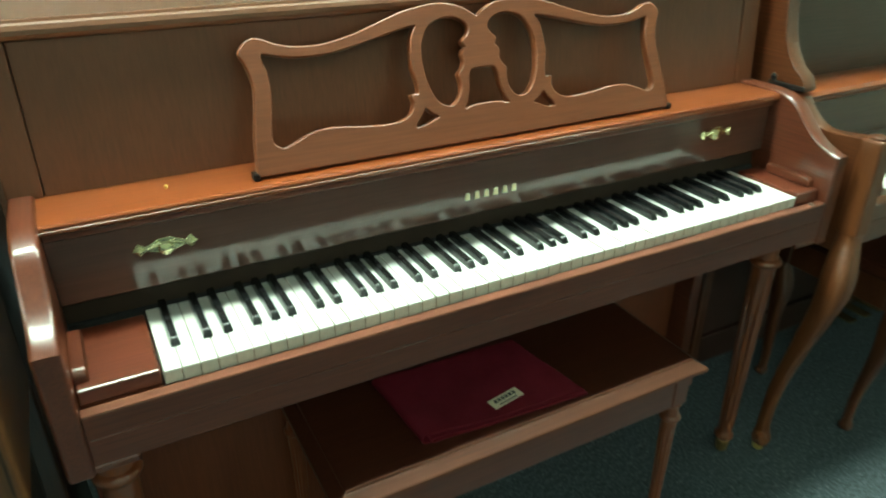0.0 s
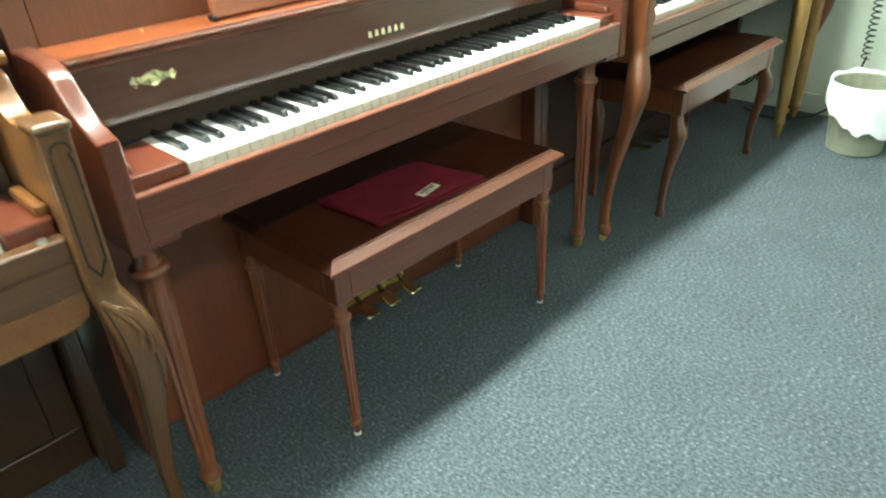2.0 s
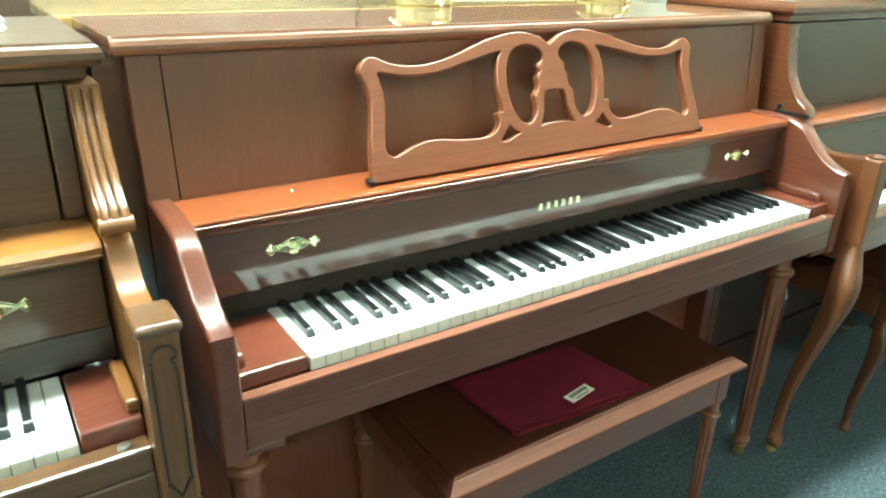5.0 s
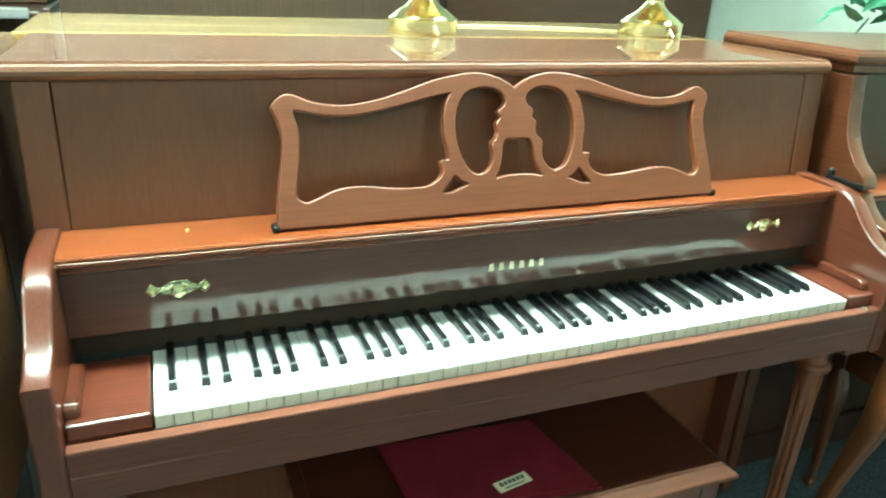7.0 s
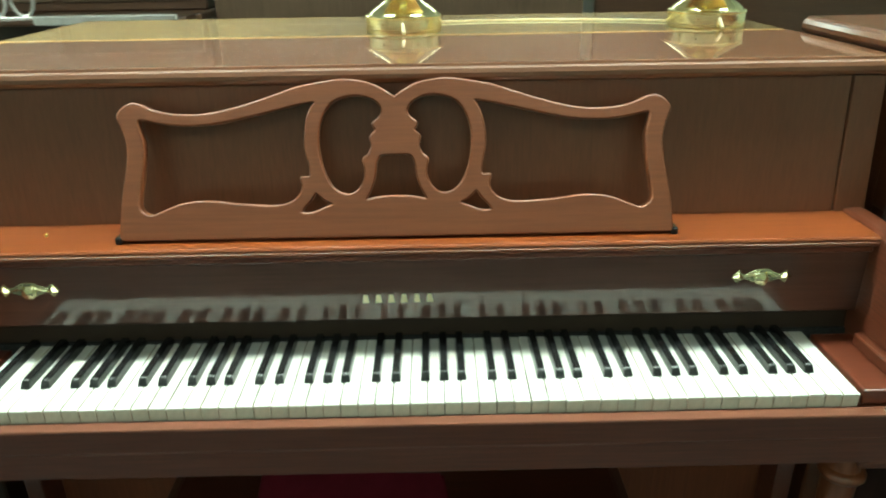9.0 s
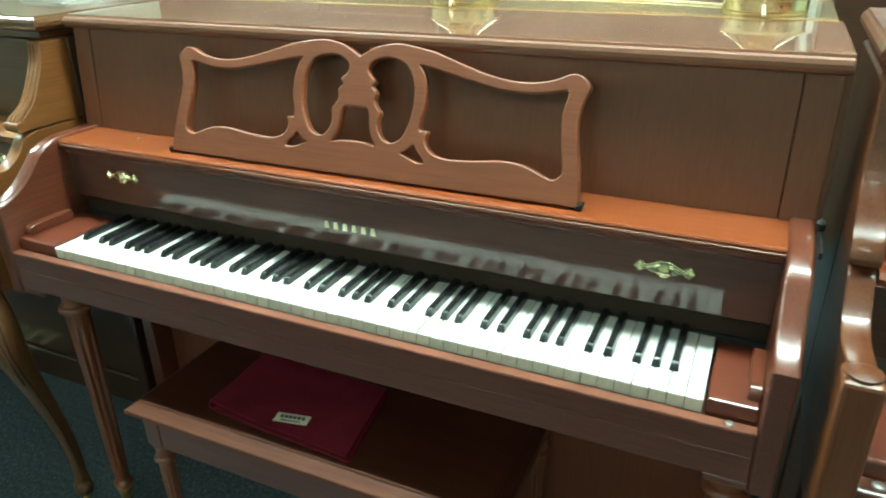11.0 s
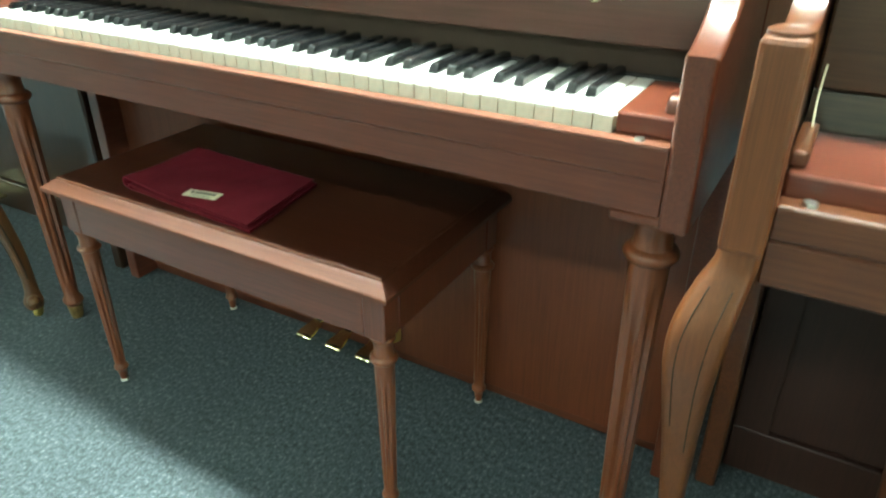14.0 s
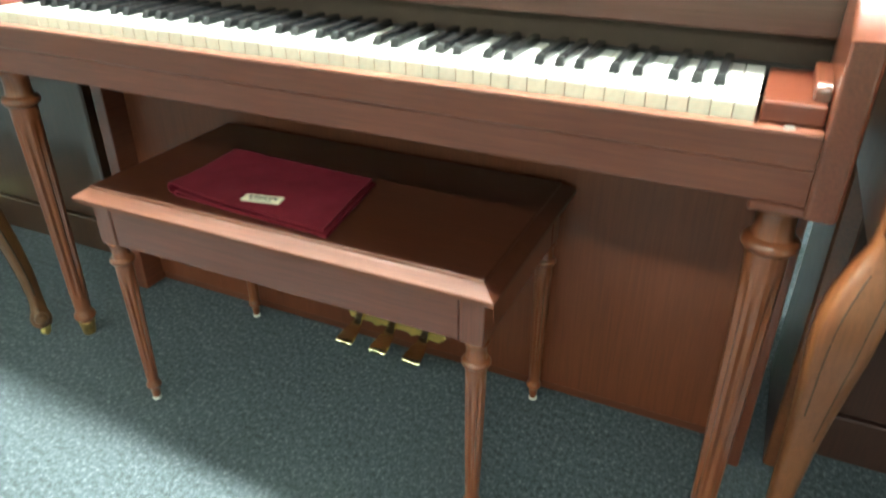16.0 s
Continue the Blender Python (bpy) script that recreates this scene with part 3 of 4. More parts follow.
    part("knob", lathe([(0.006, 0.93), (0.007, 0.94), (0.003, 0.945)], XR + 0.037, 0.19, 12), black_metal, latch, "", True)
    # pedals
    part("pedal_plate", extrude([(0.474, 0.065), (0.479, 0.055), (0.532, 0.055), (0.542, 0.047), (0.557, 0.055), (0.622, 0.055), (0.632, 0.047), (0.647, 0.055), (0.697, 0.047), (0.712, 0.060), (0.712, 0.095), (0.697, 0.107), (0.487, 0.107), (0.474, 0.100)], "y", 0.315, 0.3215), brass_dull, p, "flat brass pedal plate")
    for x in (0.515, 0.597, 0.677):
        spine = [(0.316, 0.066, 0.009, 0.009), (0.305, 0.07, 0.0095, 0.01), (0.29, 0.063, 0.009, 0.007), (0.275, 0.052, 0.013, 0.005), (0.245, 0.047, 0.019, 0.0045), (0.225, 0.044, 0.021, 0.004), (0.219, 0.041, 0.019, 0.003)]
        rings = [[(x + w * math.copysign(abs(math.cos(a)) ** 0.5, math.cos(a)), y, z + 0.015 + h * math.copysign(abs(math.sin(a)) ** 0.5, math.sin(a))) for a in [2 * math.pi * k / 12 for k in range(12)]] for y, z, w, h in catmull(spine, 3, False)]
        part("pedal", loft(rings), brass, p, "polished brass pedal", True)
    return p


main_piano()


# ---- the pianos on either side ----
def side_piano(at, woods, label, back, key_z, x_post, style):
    """A console piano with square posts, stepped brackets and cabriole legs; x = 0 is its first key."""
    along, up, deep, leg_mat, shelf_mat, board, low = woods
    p = thing("upright_piano", label, "piano", at, "pianos in a row")
    XL, XR = -x_post, 52 * PITCH + x_post
    z = key_z
    rise = 0.42 if style == "button" else 0.378
    keyboard(p, 0.0, z)
    part("key_bed", box(XL, XR, 0.002, 0.36, z - 0.1, z - 0.027, 0.002), along, p)
    part("key_slip", box(XL, XR, -0.035, -0.004, z - 0.05, z - 0.012, 0.004, 2), along, p)
    part("front_rail", box(XL, XR, -0.032, 0.0, z - 0.105, z - 0.052, 0.003), along, p)
    for x0, x1 in ((XL + 0.001, -0.003), (52 * PITCH + 0.003, XR - 0.001)):
        part("key_block", box(x0, x1, -0.002, 0.15, z - 0.026, z + 0.012, 0.005, 3), block_wood, p, "polished key block")
    part("nameboard", extrude([(0.17, z + 0.005), (0.18, z + 0.05), (0.195, z + 0.05), (0.195, z + 0.005)], "x", XL, XR), dark_wood, p)
    part("fallboard", box(XL, XR, 0.172, 0.195, z + 0.053, z + 0.167, 0.003), board, p, "dark polished fallboard")
    s = back
    part("shelf", extrude([(s + 0.005, z + 0.18), (s, z + 0.188), (s + 0.008, z + 0.195), (0.28 + s, z + 0.196), (0.28 + s, z + 0.168), (s + 0.014, z + 0.168), (s + 0.009, z + 0.173), (s + 0.012, z + 0.178)], "x", XL, XR), shelf_mat, p, "moulded shelf")
    lower = catmull([(-0.02, z + 0.148), (0.4 * s, z + 0.14), (0.65 * s, z + 0.148), (0.85 * s, z + 0.17), (s, z + 0.193), (s + 0.04, z + 0.203)], 4, False) + [(s + 0.15, z + 0.203), (s + 0.15, z - 0.11), (-0.02, z - 0.11)]
    upper = catmull([(s - 0.005, z + 0.212), (s + 0.004, z + 0.232), (s + 0.035, z + 0.258), (s + 0.065, z + 0.31), (s + 0.08, z + rise - 0.03), (s + 0.083, z + rise)], 5, False) + [(s + 0.15, z + rise), (s + 0.15, z + 0.2045), (s - 0.003, z + 0.2045)]
    for x0 in (XL - 0.04, XR):
        part("arm", extrude(lower, "x", x0 + 0.003, x0 + 0.037, 0.003, 2), deep, p, "scrolled arm", True)
        part("bracket", extrude(upper, "x", x0 + 0.001, x0 + 0.039, 0.003, 2), deep, p, "curved upper bracket", True)
        low_end = z - (0.062 if style == "button" else 0.09)
        post = part("post", box(x0 - 0.002, x0 + 0.042, -0.062, -0.014, low_end, z + 0.15, 0.006, 2), leg_mat, p, "square corner post")
        cx, lean = x0 + 0.02, -0.032 if style == "button" else -0.032
        if style == "button":
            part("button", lathe([(0.02, z + 0.149), (0.02, z + 0.1535), (0.012, z + 0.1565), (0.001, z + 0.157)], cx, -0.038, 20), up, post, "", True)
        else:
            for k in (-0.011, 0.0, 0.011):
                pts = [(cx + k, y - 0.001, h) for y, h in catmull([(s - 0.005, z + 0.225), (s + 0.004, z + 0.236), (s + 0.035, z + 0.26), (s + 0.065, z + 0.311), (s + 0.08, z + rise - 0.03), (s + 0.083, z + rise - 0.005)], 4, False)]
                part("reed", rod(pts, 0.0045, 8), deep, p, "", True)
            if x0 > 0:
                skirt = [(XR, z - 0.1055), (XR, z - 0.135)] + catmull([(XR - 0.006, z - 0.15), (XR - 0.035, z - 0.162), (XR - 0.12, z - 0.164), (XR - 0.25, z - 0.158), (XR - 0.4, z - 0.135), (XR - 0.5, z - 0.108)], 4, False) + [(XR - 0.505, z - 0.1055)]
                part("skirt", extrude(skirt, "y", -0.03, -0.006, 0.003, 2), deep, p, "scalloped skirt under the front rail", True)
            part("scroll", rod([(x0 - 0.001, s - 0.004, z + 0.216), (x0 + 0.041, s - 0.004, z + 0.216)], 0.011, 14), deep, p, "rolled scroll end", True)
            edge = [(cx - 0.013, z + 0.12), (cx - 0.004, z + 0.132), (cx + 0.01, z + 0.13), (cx + 0.015, z + 0.118), (cx + 0.009, z + 0.112), (cx + 0.014, z + 0.09), (cx + 0.0135, z - 0.045), (cx + 0.0125, z - 0.052), (cx + 0.001, z - 0.074), (cx - 0.001, z - 0.074), (cx - 0.0125, z - 0.052), (cx - 0.0135, z - 0.045), (cx - 0.014, z + 0.09)]
            part("carved_line", rod([(ex, -0.0625, ez) for ex, ez in catmull(edge, 4)], 0.002, 6), carving_and_shade, post, "dark carved outline", True)
            part("cap", box(x0 - 0.006, x0 + 0.046, -0.068, 0.0, z + 0.146, z + 0.162, 0.007, 3), up, post, "worn moulded cap", True)
        cabriole(p, cx, -0.037, low_end + 0.004, leg_mat, 0.016 if style == "button" else 0.014, lean if x0 < 0 else -lean, 0.0242 if style == "button" else 0.0248, carve=style == "carved", back=0.062)
        foot = cx + 0.9 * (lean if x0 < 0 else -lean)
        part("toe", lathe([(0.002, 0.036), (0.011, 0.04), (0.015, 0.05), (0.012, 0.061), (0.003, 0.066)], foot + (0.4 * lean if x0 < 0 else -0.4 * lean), 0.012, 14), leg_mat, p, "small scrolled toe", True)
        caster(p, foot, 0.026)
        part("stud", lathe([(0.008, z - 0.012), (0.0075, z - 0.008), (0.003, z - 0.007)], x0 + (0.07 if x0 < 0 else -0.03), -0.02, 14), steel, p, "small metal stud", True)
        part("arm_stop", box(*((x0 + 0.04, x0 + 0.058) if x0 < 0 else (x0 - 0.018, x0)), 0.01, 0.12, z + 0.013, z + 0.03, 0.004, 2), deep, p)
    part("upper_panel", box(XL + 0.03, XR - 0.03, s + 0.11, s + 0.128, z + 0.19, z + rise, 0.002), board, p, "plain upper panel")
    for x0, x1 in ((XL, XL + 0.027), (XR - 0.027, XR)):
        part("stile", box(x0, x1, s + 0.104, s + 0.128, z + 0.197, z + rise, 0.002), up if style == "button" else board, p)
    for x0 in (XL - 0.04, XR):
        # The walnut sides share the shade-darkened lower wood.
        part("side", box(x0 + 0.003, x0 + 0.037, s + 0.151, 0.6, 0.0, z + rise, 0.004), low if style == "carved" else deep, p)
    lz = z + rise + 0.002
    steps = ((0.026, 0.0), (0.022, 0.003), (0.021, 0.016), (0.012, 0.0185), (0.004, 0.022), (0.0, 0.028), (0.0, 0.036), (0.004, 0.0425), (0.008, 0.0455), (0.0095, 0.049), (0.0145, 0.049))
    y0 = s + 0.077
    rings = [[(XL - 0.049 + i, y0 + i, lz + h), (XR + 0.049 - i, y0 + i, lz + h), (XR + 0.049 - i, 0.6, lz + h), (XL - 0.049 + i, 0.6, lz + h)] for i, h in steps]
    part("lid", loft(rings), along, p, "moulded overhanging lid")
    # Lower panel, stiles and toe rail hold the keybed's shade in their colour.
    part("lower_panel", box(XL, XR, 0.37, 0.39, 0.1, z - 0.106, 0.002), low, p, "dark lower panel, keybed shade in its colour")
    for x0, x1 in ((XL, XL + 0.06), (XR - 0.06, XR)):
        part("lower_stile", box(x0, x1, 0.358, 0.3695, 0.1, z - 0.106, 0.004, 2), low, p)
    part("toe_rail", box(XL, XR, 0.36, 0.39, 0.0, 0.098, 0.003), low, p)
    part("back", box(XL, XR, 0.58, 0.598, 0.03, z + rise), dark_wood, p)
    for x in (0.523, 0.598, 0.673):
        part("pedal", box(x - 0.017, x + 0.017, 0.24, 0.352, 0.045, 0.055, 0.004, 2), brass, p, "brass pedal", True)
    return p


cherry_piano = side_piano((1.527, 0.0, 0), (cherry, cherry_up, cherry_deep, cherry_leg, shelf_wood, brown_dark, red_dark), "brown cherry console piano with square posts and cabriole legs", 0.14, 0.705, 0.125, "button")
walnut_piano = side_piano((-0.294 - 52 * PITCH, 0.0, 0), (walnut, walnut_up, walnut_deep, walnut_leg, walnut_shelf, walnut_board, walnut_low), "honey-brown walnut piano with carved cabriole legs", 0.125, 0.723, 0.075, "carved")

part("strip", rod(catmull([(-0.114, 0.1, 0.735), (-0.116, 0.108, 0.765), (-0.115, 0.113, 0.799)], 3, False), 0.0012, 6), tag_cloth, cherry_piano, "thin pale strip")
drop_handle(walnut_piano, 52 * PITCH - 0.055, 0.1705, 0.835)


# the golden piano back to back with the mahogany one
def golden_piano():
    p = thing("upright_piano", "golden oak piano standing back to back, only its lid in view", "piano", (0.65, 0.95, 0))
    part("lid", box(-0.83, 0.675, -0.348, 0.04, 1.127, 1.1525, 0.004, 2), golden, p, "glossy golden-oak lid")
    part("case", box(-0.8, 0.645, -0.335, 0.01, 0.0, 1.126, 0.004), dark_wood, p, "dark case back")


golden_piano()


# ---- benches ----
def bench(name, x0, x1, y0, y1, h, wood_set, label, turned=True):
    along, up, lid_wood, edge_wood = wood_set
    b = thing(name, label, "piano bench", ((x0 + x1) / 2, (y0 + y1) / 2, 0), "piano benches")
    hx, hy = (x1 - x0) / 2, (y1 - y0) / 2
    top = bmesh.new()
    levels = ((0.012, h - 0.03), (0.003, h - 0.0275), (0.0, h - 0.0255), (0.0, h - 0.0185), (0.0015, h - 0.0165), (0.017, h - 0.0065), (0.0215, h - 0.0045), (0.0225, h - 0.0012), (0.0245, h))
    loft([[(-hx + i, -hy + i, z), (hx - i, -hy + i, z), (hx - i, hy - i, z), (-hx + i, hy - i, z)] for i, z in levels], top)
    lid = part("top", top, lid_wood, b, "dark polished bench lid, keyboard's shade in its colour")
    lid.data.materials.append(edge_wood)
    # Only the front rim gets the lighter wood, coloured as if lit.
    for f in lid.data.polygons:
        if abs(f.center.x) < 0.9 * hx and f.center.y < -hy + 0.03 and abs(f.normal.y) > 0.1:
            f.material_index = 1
    i = 0.02
    for y in (-hy + i, hy - i - 0.018):
        part("apron", box(-hx + i + 0.039, hx - i - 0.039, y + (0.001 if y < 0 else 0), y + 0.018, h - 0.11, h - 0.031, 0.002), along, b)
    for x in (-hx + i, hx - i - 0.018):
        part("apron", box(x + (0.001 if x < 0 else -0.001), x + (0.018 if x < 0 else 0.017), -hy + i + 0.0405, hy - i - 0.0405, h - 0.11, h - 0.031, 0.002), up, b)
    for x in (-hx + 0.037, hx - 0.037):
        for y in (-hy + 0.04, hy - 0.04):
            sx, sy = math.copysign(1, x), math.copysign(1, y)
            corner = sorted((sx * (hx - i), sx * (hx - i - 0.038))) + sorted((sy * (hy - i), sy * (hy - i - 0.04)))
            part("corner_block", box(*corner, h - 0.1105, h - 0.031, 0.002), up, b)
            if turned:
                leg = turned_leg(b, x, y, h - 0.111, 0.006, 0.0215, "leg", leg_wood, 48)
                part("glide", lathe([(0.006, 0.0), (0.0085, 0.001), (0.0085, 0.0045), (0.004, 0.006)], x, y, 14), nylon, leg, "white nylon glide", True)
            else:
                cabriole(b, x, y, h - 0.111, up, 0.014, 0.012 * sx, 0.019, base=0.0, back=0.018 * -sy)
    return b


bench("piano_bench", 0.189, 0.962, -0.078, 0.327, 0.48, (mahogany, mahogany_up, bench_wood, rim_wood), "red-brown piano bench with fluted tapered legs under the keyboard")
bench("piano_bench", 1.606, 2.375, -0.09, 0.3, 0.482, (cherry, cherry_up, bench_wood, cherry), "dark cherry piano bench with cabriole legs", False)


# ---- the folded cloth ----
def folded_cloth():
    """A felt runner folded over itself: the folds turn round at one end and lie open at the other."""
    c = thing("folded_cloth", "folded maroon felt key cover lying on the bench", "cloth", (0.52, 0.062, 0.48))
    corner = [Vector(v) for v in ((-0.15, -0.088), (0.165, -0.108), (0.135, 0.092), (-0.165, 0.098))]
    place = lambda u, v: corner[0].lerp(corner[1], u).lerp(corner[3].lerp(corner[2], u), v)
    for turn, (low, gap, inset) in enumerate(((0.0006, 0.0055, 0.035), (0.0006, 0.0155, 0.0))):
        n, m, bend = 26, 20, 8
        outer, inner = [], []
        for j in range(m + 1):
            v = j / m
            roll = 0.006 * max(0.0, 1 - v * 2.2)
            over, under = [], []
            for k in range(2 * n + bend + 1):
                if k < n:
                    u, side, a = 1 - k / n, 0.0, 0.0
                elif k <= n + bend:
                    u, side, a = 0.0, 0.5, math.pi * (k - n) / bend
                else:
                    u, side, a = (k - n - bend) / n, 1.0, math.pi
                u = inset + u * (1 - inset - 0.02 * turn * side * (1 + 0.5 * noise.noise((v * 5, 2.0, turn))))
                h = gap * (1 - 0.25 * u) + roll * max(0.0, 1 - 4 * u)
                xy = place(u, 0.01 * turn + v * (1 - 0.02 * turn) + 0.012 * noise.noise((u * 4, turn * 3.0, side * 5)))
                wave = 0.0016 * noise.noise((u * 5, v * 4, 3.0 * turn + side)) * (side > 0)
                for row, grow in ((over, 0.0), (under, 0.0026)):
                    r = h / 2 - grow
                    row.append((xy.x - (r * math.sin(a) if side == 0.5 else 0.0), xy.y, max(0.0004, low + h / 2 - r * math.cos(a) + wave)))
            outer.append(over)
            inner.append(under)
        bm = bmesh.new()
        grids = [[[bm.verts.new(q) for q in row] for row in g] for g in (outer, inner)]
        for g in grids:
            for p, q in zip(g, g[1:]):
                for k in range(len(p) - 1):
                    bm.faces.new((p[k], p[k + 1], q[k + 1], q[k]))
        ring = lambda r: r[0] + [q[-1] for q in r[1:]] + r[-1][::-1][1:] + [q[0] for q in r[::-1][1:-1]]
        lo, hi = ring(grids[0]), ring(grids[1])
        for k in range(len(lo)):
            e = (k + 1) % len(lo)
            bm.faces.new((lo[k], lo[e], hi[e], hi[k]))
        part("fold", bm, maroon, c, "", True)
    lab = part("label", box(-0.033, 0.033, -0.012, 0.012, 0.0, 0.0012), tag_cloth, c, "cream woven label")
    lab.matrix_local = pose(0.017, -0.063, 0.0158, 0, -0.6, 10)
    for k in range(6):
        part("printed_mark", box(-0.0245 + k * 0.0085, -0.018 + k * 0.0085, -0.001, 0.0075, 0.0013, 0.0015), ink, lab)
    part("bar", box(-0.02, 0.02, -0.0085, -0.006, 0.0013, 0.0015), ink, lab)


folded_cloth()


# ---- lamps on the lid ----
def brass_lamp(x, y, z):
    l = thing("table_lamp", "polished brass table lamp standing on the golden lid", "table lamp", (x, y, z), "brass lamps")
    drum = [(0.0725, 0.0), (0.075, 0.0015), (0.0752, 0.004), (0.0752, 0.0265), (0.0765, 0.028), (0.0765, 0.0305), (0.074, 0.033), (0.07, 0.0335)]
    part("base", lathe(drum, 0, 0, 72), brass, l, "", True)
    dome = catmull([(0.0698, 0.0336), (0.066, 0.038), (0.055, 0.046), (0.04, 0.056), (0.029, 0.067), (0.0225, 0.077), (0.021, 0.083), (0.0255, 0.087), (0.0275, 0.092), (0.0255, 0.097), (0.017, 0.102), (0.014, 0.112), (0.0125, 0.14), (0.013, 0.158), (0.02, 0.168), (0.02, 0.176), (0.011, 0.186), (0.01, 0.34)], 3, False)
    part("stem", lathe(dome, 0, 0, 64), brass, l, "", True)
    part("shade", lathe([(0.06, 0.33), (0.1, 0.3), (0.155, 0.235), (0.152, 0.235), (0.098, 0.297), (0.058, 0.327)], 0, 0, 64), brass, l, "", True)
    part("seam", lathe([(0.0748, 0.0055), (0.0757, 0.006), (0.0757, 0.0072), (0.0748, 0.0077)], 0, 0, 40), glide_brass, l, "dark seam round the base", True)
    for a in (0.4, 1.2, 2.0, 4.2, 5.1):
        part("rivet", lathe([(0.0022, 0.0), (0.0018, 0.0012), (0.0004, 0.0014)], 0, 0, 8), glide_brass, l).matrix_local = pose(0.075 * math.cos(a), 0.075 * math.sin(a), 0.018, 0, 90, math.degrees(a))
    part("switch", rod([(0.0, -0.073, 0.02), (0.003, -0.088, 0.004)], 0.0035), gilt, l, "small pull switch")


brass_lamp(0.594, 0.682, 1.1525)
brass_lamp(1.2, 0.69, 1.1525)
cord = rod(catmull([(0.6, 0.765, 1.155), (0.66, 0.81, 1.155), (0.78, 0.83, 1.155), (0.95, 0.82, 1.155), (1.08, 0.79, 1.155), (1.15, 0.755, 1.155)], 6, False), 0.0025, 7)
tagged(solid("lamp_cord", cord, gilt, True), "yellowed lamp cord trailing over the golden lid", "cord")


# ---- the far end of the row ----
def oak_stand():
    s = thing("oak_stand", "golden oak stand with tall turned posts beside the end wall", "stand", (2.73, -0.045, 0))
    for x, y in ((-0.13, -0.015), (0.13, 0.015)):
        pr = [(0.012, 0.0), (0.015, 0.03), (0.02, 0.06), (0.025, 0.068), (0.021, 0.078), (0.022, 0.1), (0.026, 0.2), (0.03, 0.4), (0.034, 0.58), (0.034, 0.6), (0.025, 0.612), (0.027, 0.618), (0.036, 0.626), (0.038, 0.638), (0.028, 0.65), (0.028, 0.658), (0.04, 0.672), (0.041, 0.69), (0.036, 0.73), (0.034, 0.95)]
        part("post", lathe(pr, x, y, 24), post_wood, s, "turned golden post", True)
    part("top", box(-0.23, 0.23, -0.08, 0.08, 0.951, 0.985, 0.008, 2), post_wood, s)


oak_stand()


def waste_bin():
    w = thing("waste_bin", "beige plastic waste bin lined with a white bag", "bin", (2.66, -0.35, 0))
    part("body", lathe([(0.1, 0.0), (0.103, 0.004), (0.128, 0.27), (0.132, 0.275), (0.128, 0.28), (0.124, 0.275), (0.1, 0.01)], 0, 0, 28), grey_plastic, w, "", True)
    rings = []
    for k, (r, z) in enumerate(((0.12, 0.2), (0.125, 0.27), (0.131, 0.284), (0.138, 0.27), (0.141, 0.22), (0.144, 0.17), (0.142, 0.13))):
        ring = []
        for i in range(48):
            a = 2 * math.pi * i / 48
            n = noise.noise((math.cos(a) * 3, math.sin(a) * 3, k * 0.35))
            ring.append(((r + 0.006 * n * (k > 2)) * math.cos(a), (r + 0.006 * n * (k > 2)) * math.sin(a), z + ((0.05 * n - 0.075 * math.cos(a - 4.1) + 0.03) * (k - 2) / 4 if k > 2 else 0)))
        rings.append(ring)
    part("bag", loft(rings, None, False), bag_film, w, "crumpled white bag folded over the rim", True)


waste_bin()


def cable(points, radius, label):
    tagged(solid("cable", rod(catmull(points, 5, False), radius, 7), rubber, True), label, "cable")


coil = [(2.93 + 0.016 * math.cos(k * 0.9), -0.25 + 0.016 * math.sin(k * 0.9), 0.85 - 0.0035 * k) for k in range(160)]
cable(coil, 0.003, "coiled black cord hanging against the wall")
cable([(2.95, -0.25, 0.3), (2.95, -0.2, 0.12), (2.9, -0.1, 0.02), (2.8, 0.05, 0.01), (2.86, 0.2, 0.01)], 0.005, "black cable trailing to the floor")
cable([(2.96 - 0.001 * k, 0.28 + (0.05 + 0.002 * k) * math.cos(k * 0.7), 0.16 + (0.055 + 0.001 * k) * math.sin(k * 0.7)) for k in range(24)], 0.005, "black cable hanging in loops")


# ---- the plant on the cherry piano ----
def potted_plant():
    p = thing("potted_plant", "green trailing plant in a wicker basket on the lid", "plant", (1.93, 0.42, 1.177))
    part("basket", lathe([(0.09, 0.0), (0.12, 0.06), (0.13, 0.12), (0.122, 0.12), (0.1, 0.02)], 0, 0, 28), wicker, p, "", True)
    bm = bmesh.new()
    for k in range(230):
        a, r, h = random.uniform(0, 6.283), random.uniform(0.05, 0.33), random.uniform(0.012, 0.24)
        c = Vector((r * math.cos(a), r * math.sin(a), h + 0.02))
        q = Euler((random.uniform(-0.9, 0.9), random.uniform(-0.9, 0.9), a)).to_quaternion()
        s = random.uniform(0.022, 0.036)
        pts = [(0, 0, 0), (s * 0.3, s * 0.75, 0.003), (s * 1.1, s * 0.6, 0.0), (s * 1.9, 0, -0.006), (s * 1.1, -s * 0.6, 0.0), (s * 0.3, -s * 0.75, 0.003)]
        vs = [bm.verts.new(c + q @ Vector(v)) for v in pts]
        mid = bm.verts.new(c + q @ Vector((s, 0, -0.004)))
        for i in range(6):
            bm.faces.new((vs[i], vs[(i + 1) % 6], mid))
    part("leaves", bm, leaf_green, p, "many small green leaves")


potted_plant()


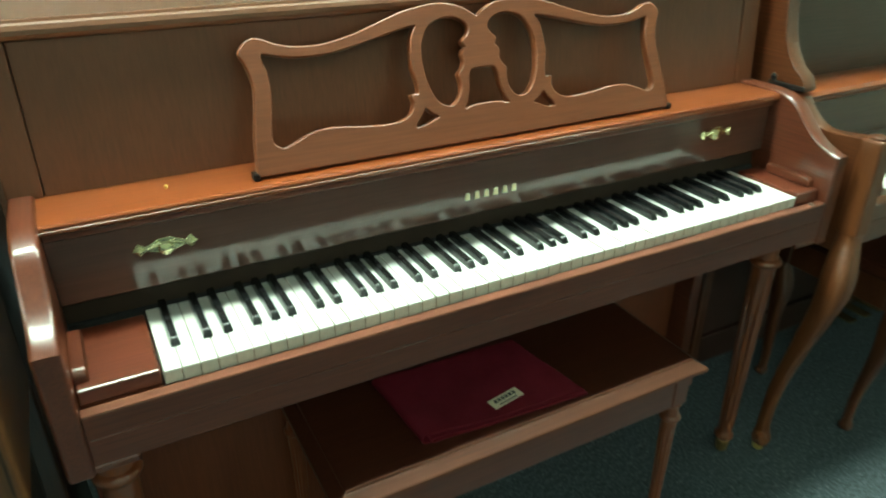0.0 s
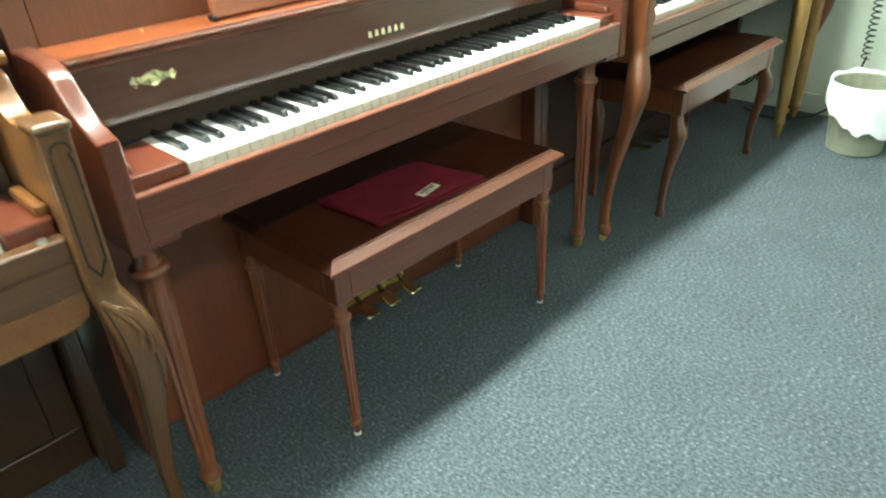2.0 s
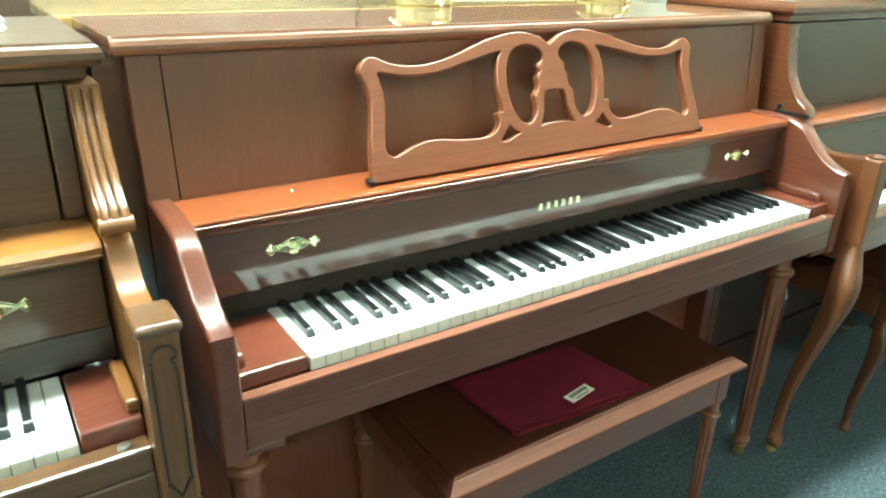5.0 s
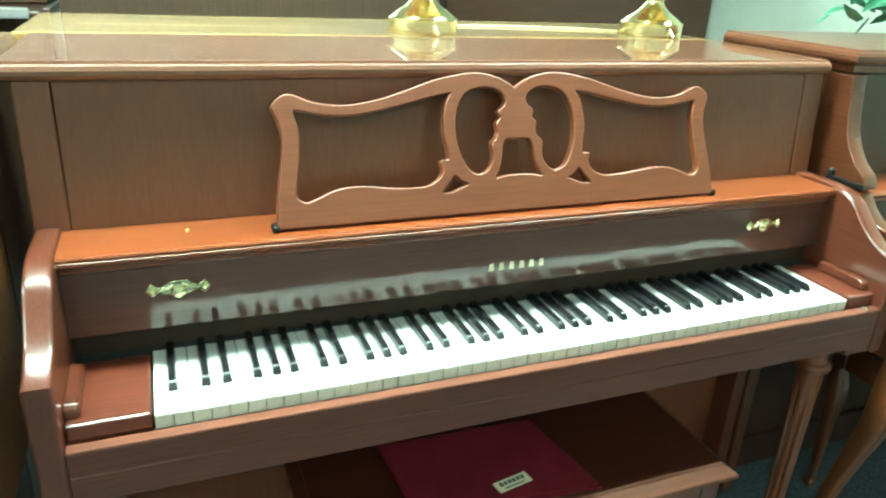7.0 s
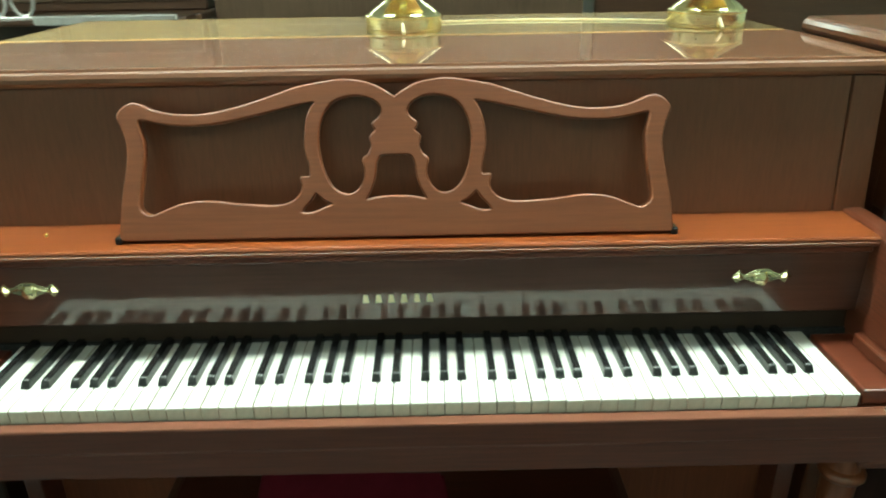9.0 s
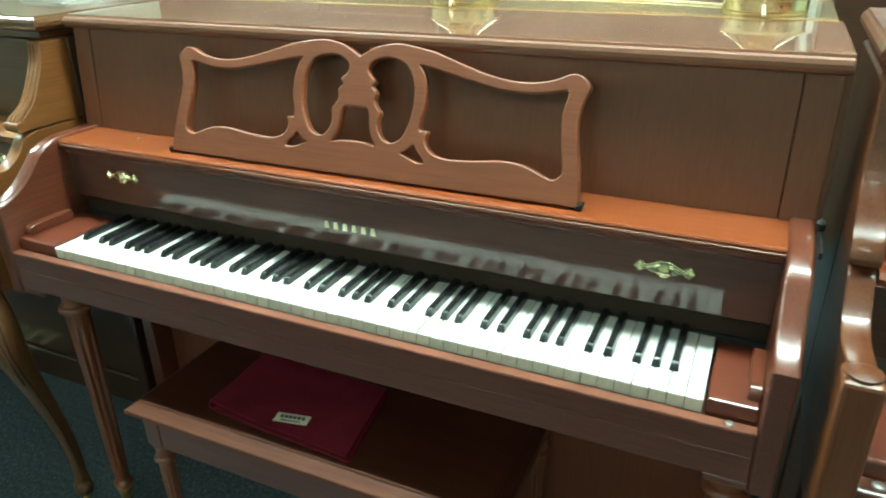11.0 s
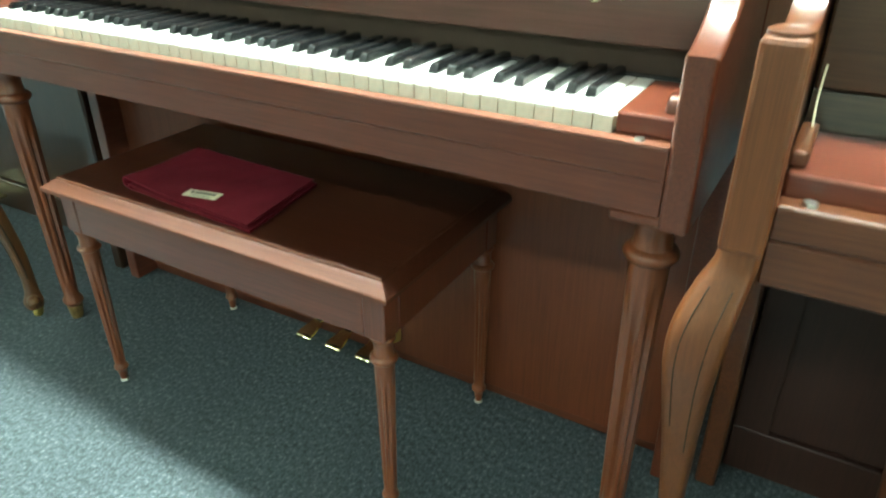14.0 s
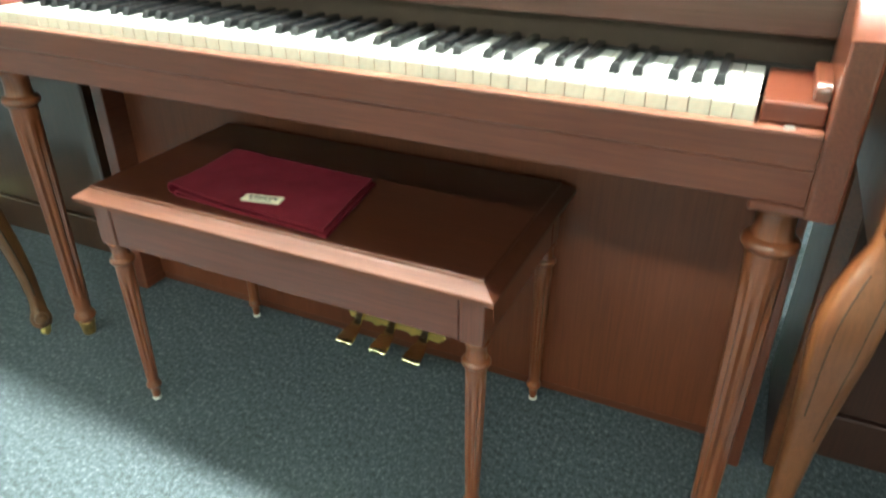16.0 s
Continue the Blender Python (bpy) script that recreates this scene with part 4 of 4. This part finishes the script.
def paper_stack(x, y, z):
    st = thing("paper_stack", "small stack of white papers lying on the walnut lid", "papers", (x, y, z))
    for k in range(5):
        part("sheet", box(-0.075, 0.075, -0.1, 0.1, 0.0005 + 0.004 * k, 0.004 + 0.004 * k), nylon, st).matrix_local = pose(0, 0, 0, 0, 0, 3.0 * math.sin(2.3 * k))


paper_stack(-0.34, 0.46, 1.15)


# ---- the row behind ----
def rear_cabinet(x0, x1, y, h, mat, label):
    c = thing("upright_piano", label, "piano", ((x0 + x1) / 2, y, 0), "pianos in the row behind")
    hx = (x1 - x0) / 2
    part("case", box(-hx, hx, 0.0, 0.5, 0.0, h, 0.006), mat, c)
    part("lid", box(-hx - 0.02, hx + 0.02, -0.03, 0.5, h + 0.001, h + 0.03, 0.006, 2), mat, c)
    part("moulding", box(-hx, hx, -0.02, -0.001, h - 0.22, h - 0.19, 0.006, 2), mat, c)
    part("shelf", box(-hx, hx, -0.16, -0.031, h + 0.001, h + 0.03, 0.008, 2), mat, c)
    return c


ornate = rear_cabinet(-2.1, -0.32, 2.3, 1.03, brown_dark, "dark upright piano with a pierced desk in the row behind")
part("upper_case", box(-0.89, 0.89, 0.13, 0.5, 1.061, 1.5, 0.006), brown_dark, ornate)
for k in (-0.62, 0.0):
    part("upper_frame", box(k + 0.28, k + 0.86, 0.118, 0.129, 1.1, 1.42, 0.006, 2), rear_wood, ornate)
part("ledge", box(0.3, 0.86, -0.19, -0.161, 1.033, 1.072, 0.008, 3), steel_grey, ornate, "satin grey ledge along the desk")
for k in range(6):
    x = 0.24 - 0.11 * k
    hoop = [(x + 0.045 * math.cos(a), -0.12, 1.135 + 0.07 * math.sin(a)) for a in [2 * math.pi * j / 20 for j in range(21)]]
    part("desk_hoop", rod(hoop, 0.008, 8), steel_grey, ornate, "pierced oval of the music desk", True)
part("desk_rail", box(-0.86, 0.3, -0.13, -0.11, 1.031, 1.066, 0.004, 2), steel_grey, ornate)
rear_cabinet(-0.28, 1.3, 2.4, 1.5, rear_wood, "grey-brown upright piano in the row behind")
rear_cabinet(1.37, 2.97, 2.5, 1.5, brown_dark, "black upright piano in the row behind")
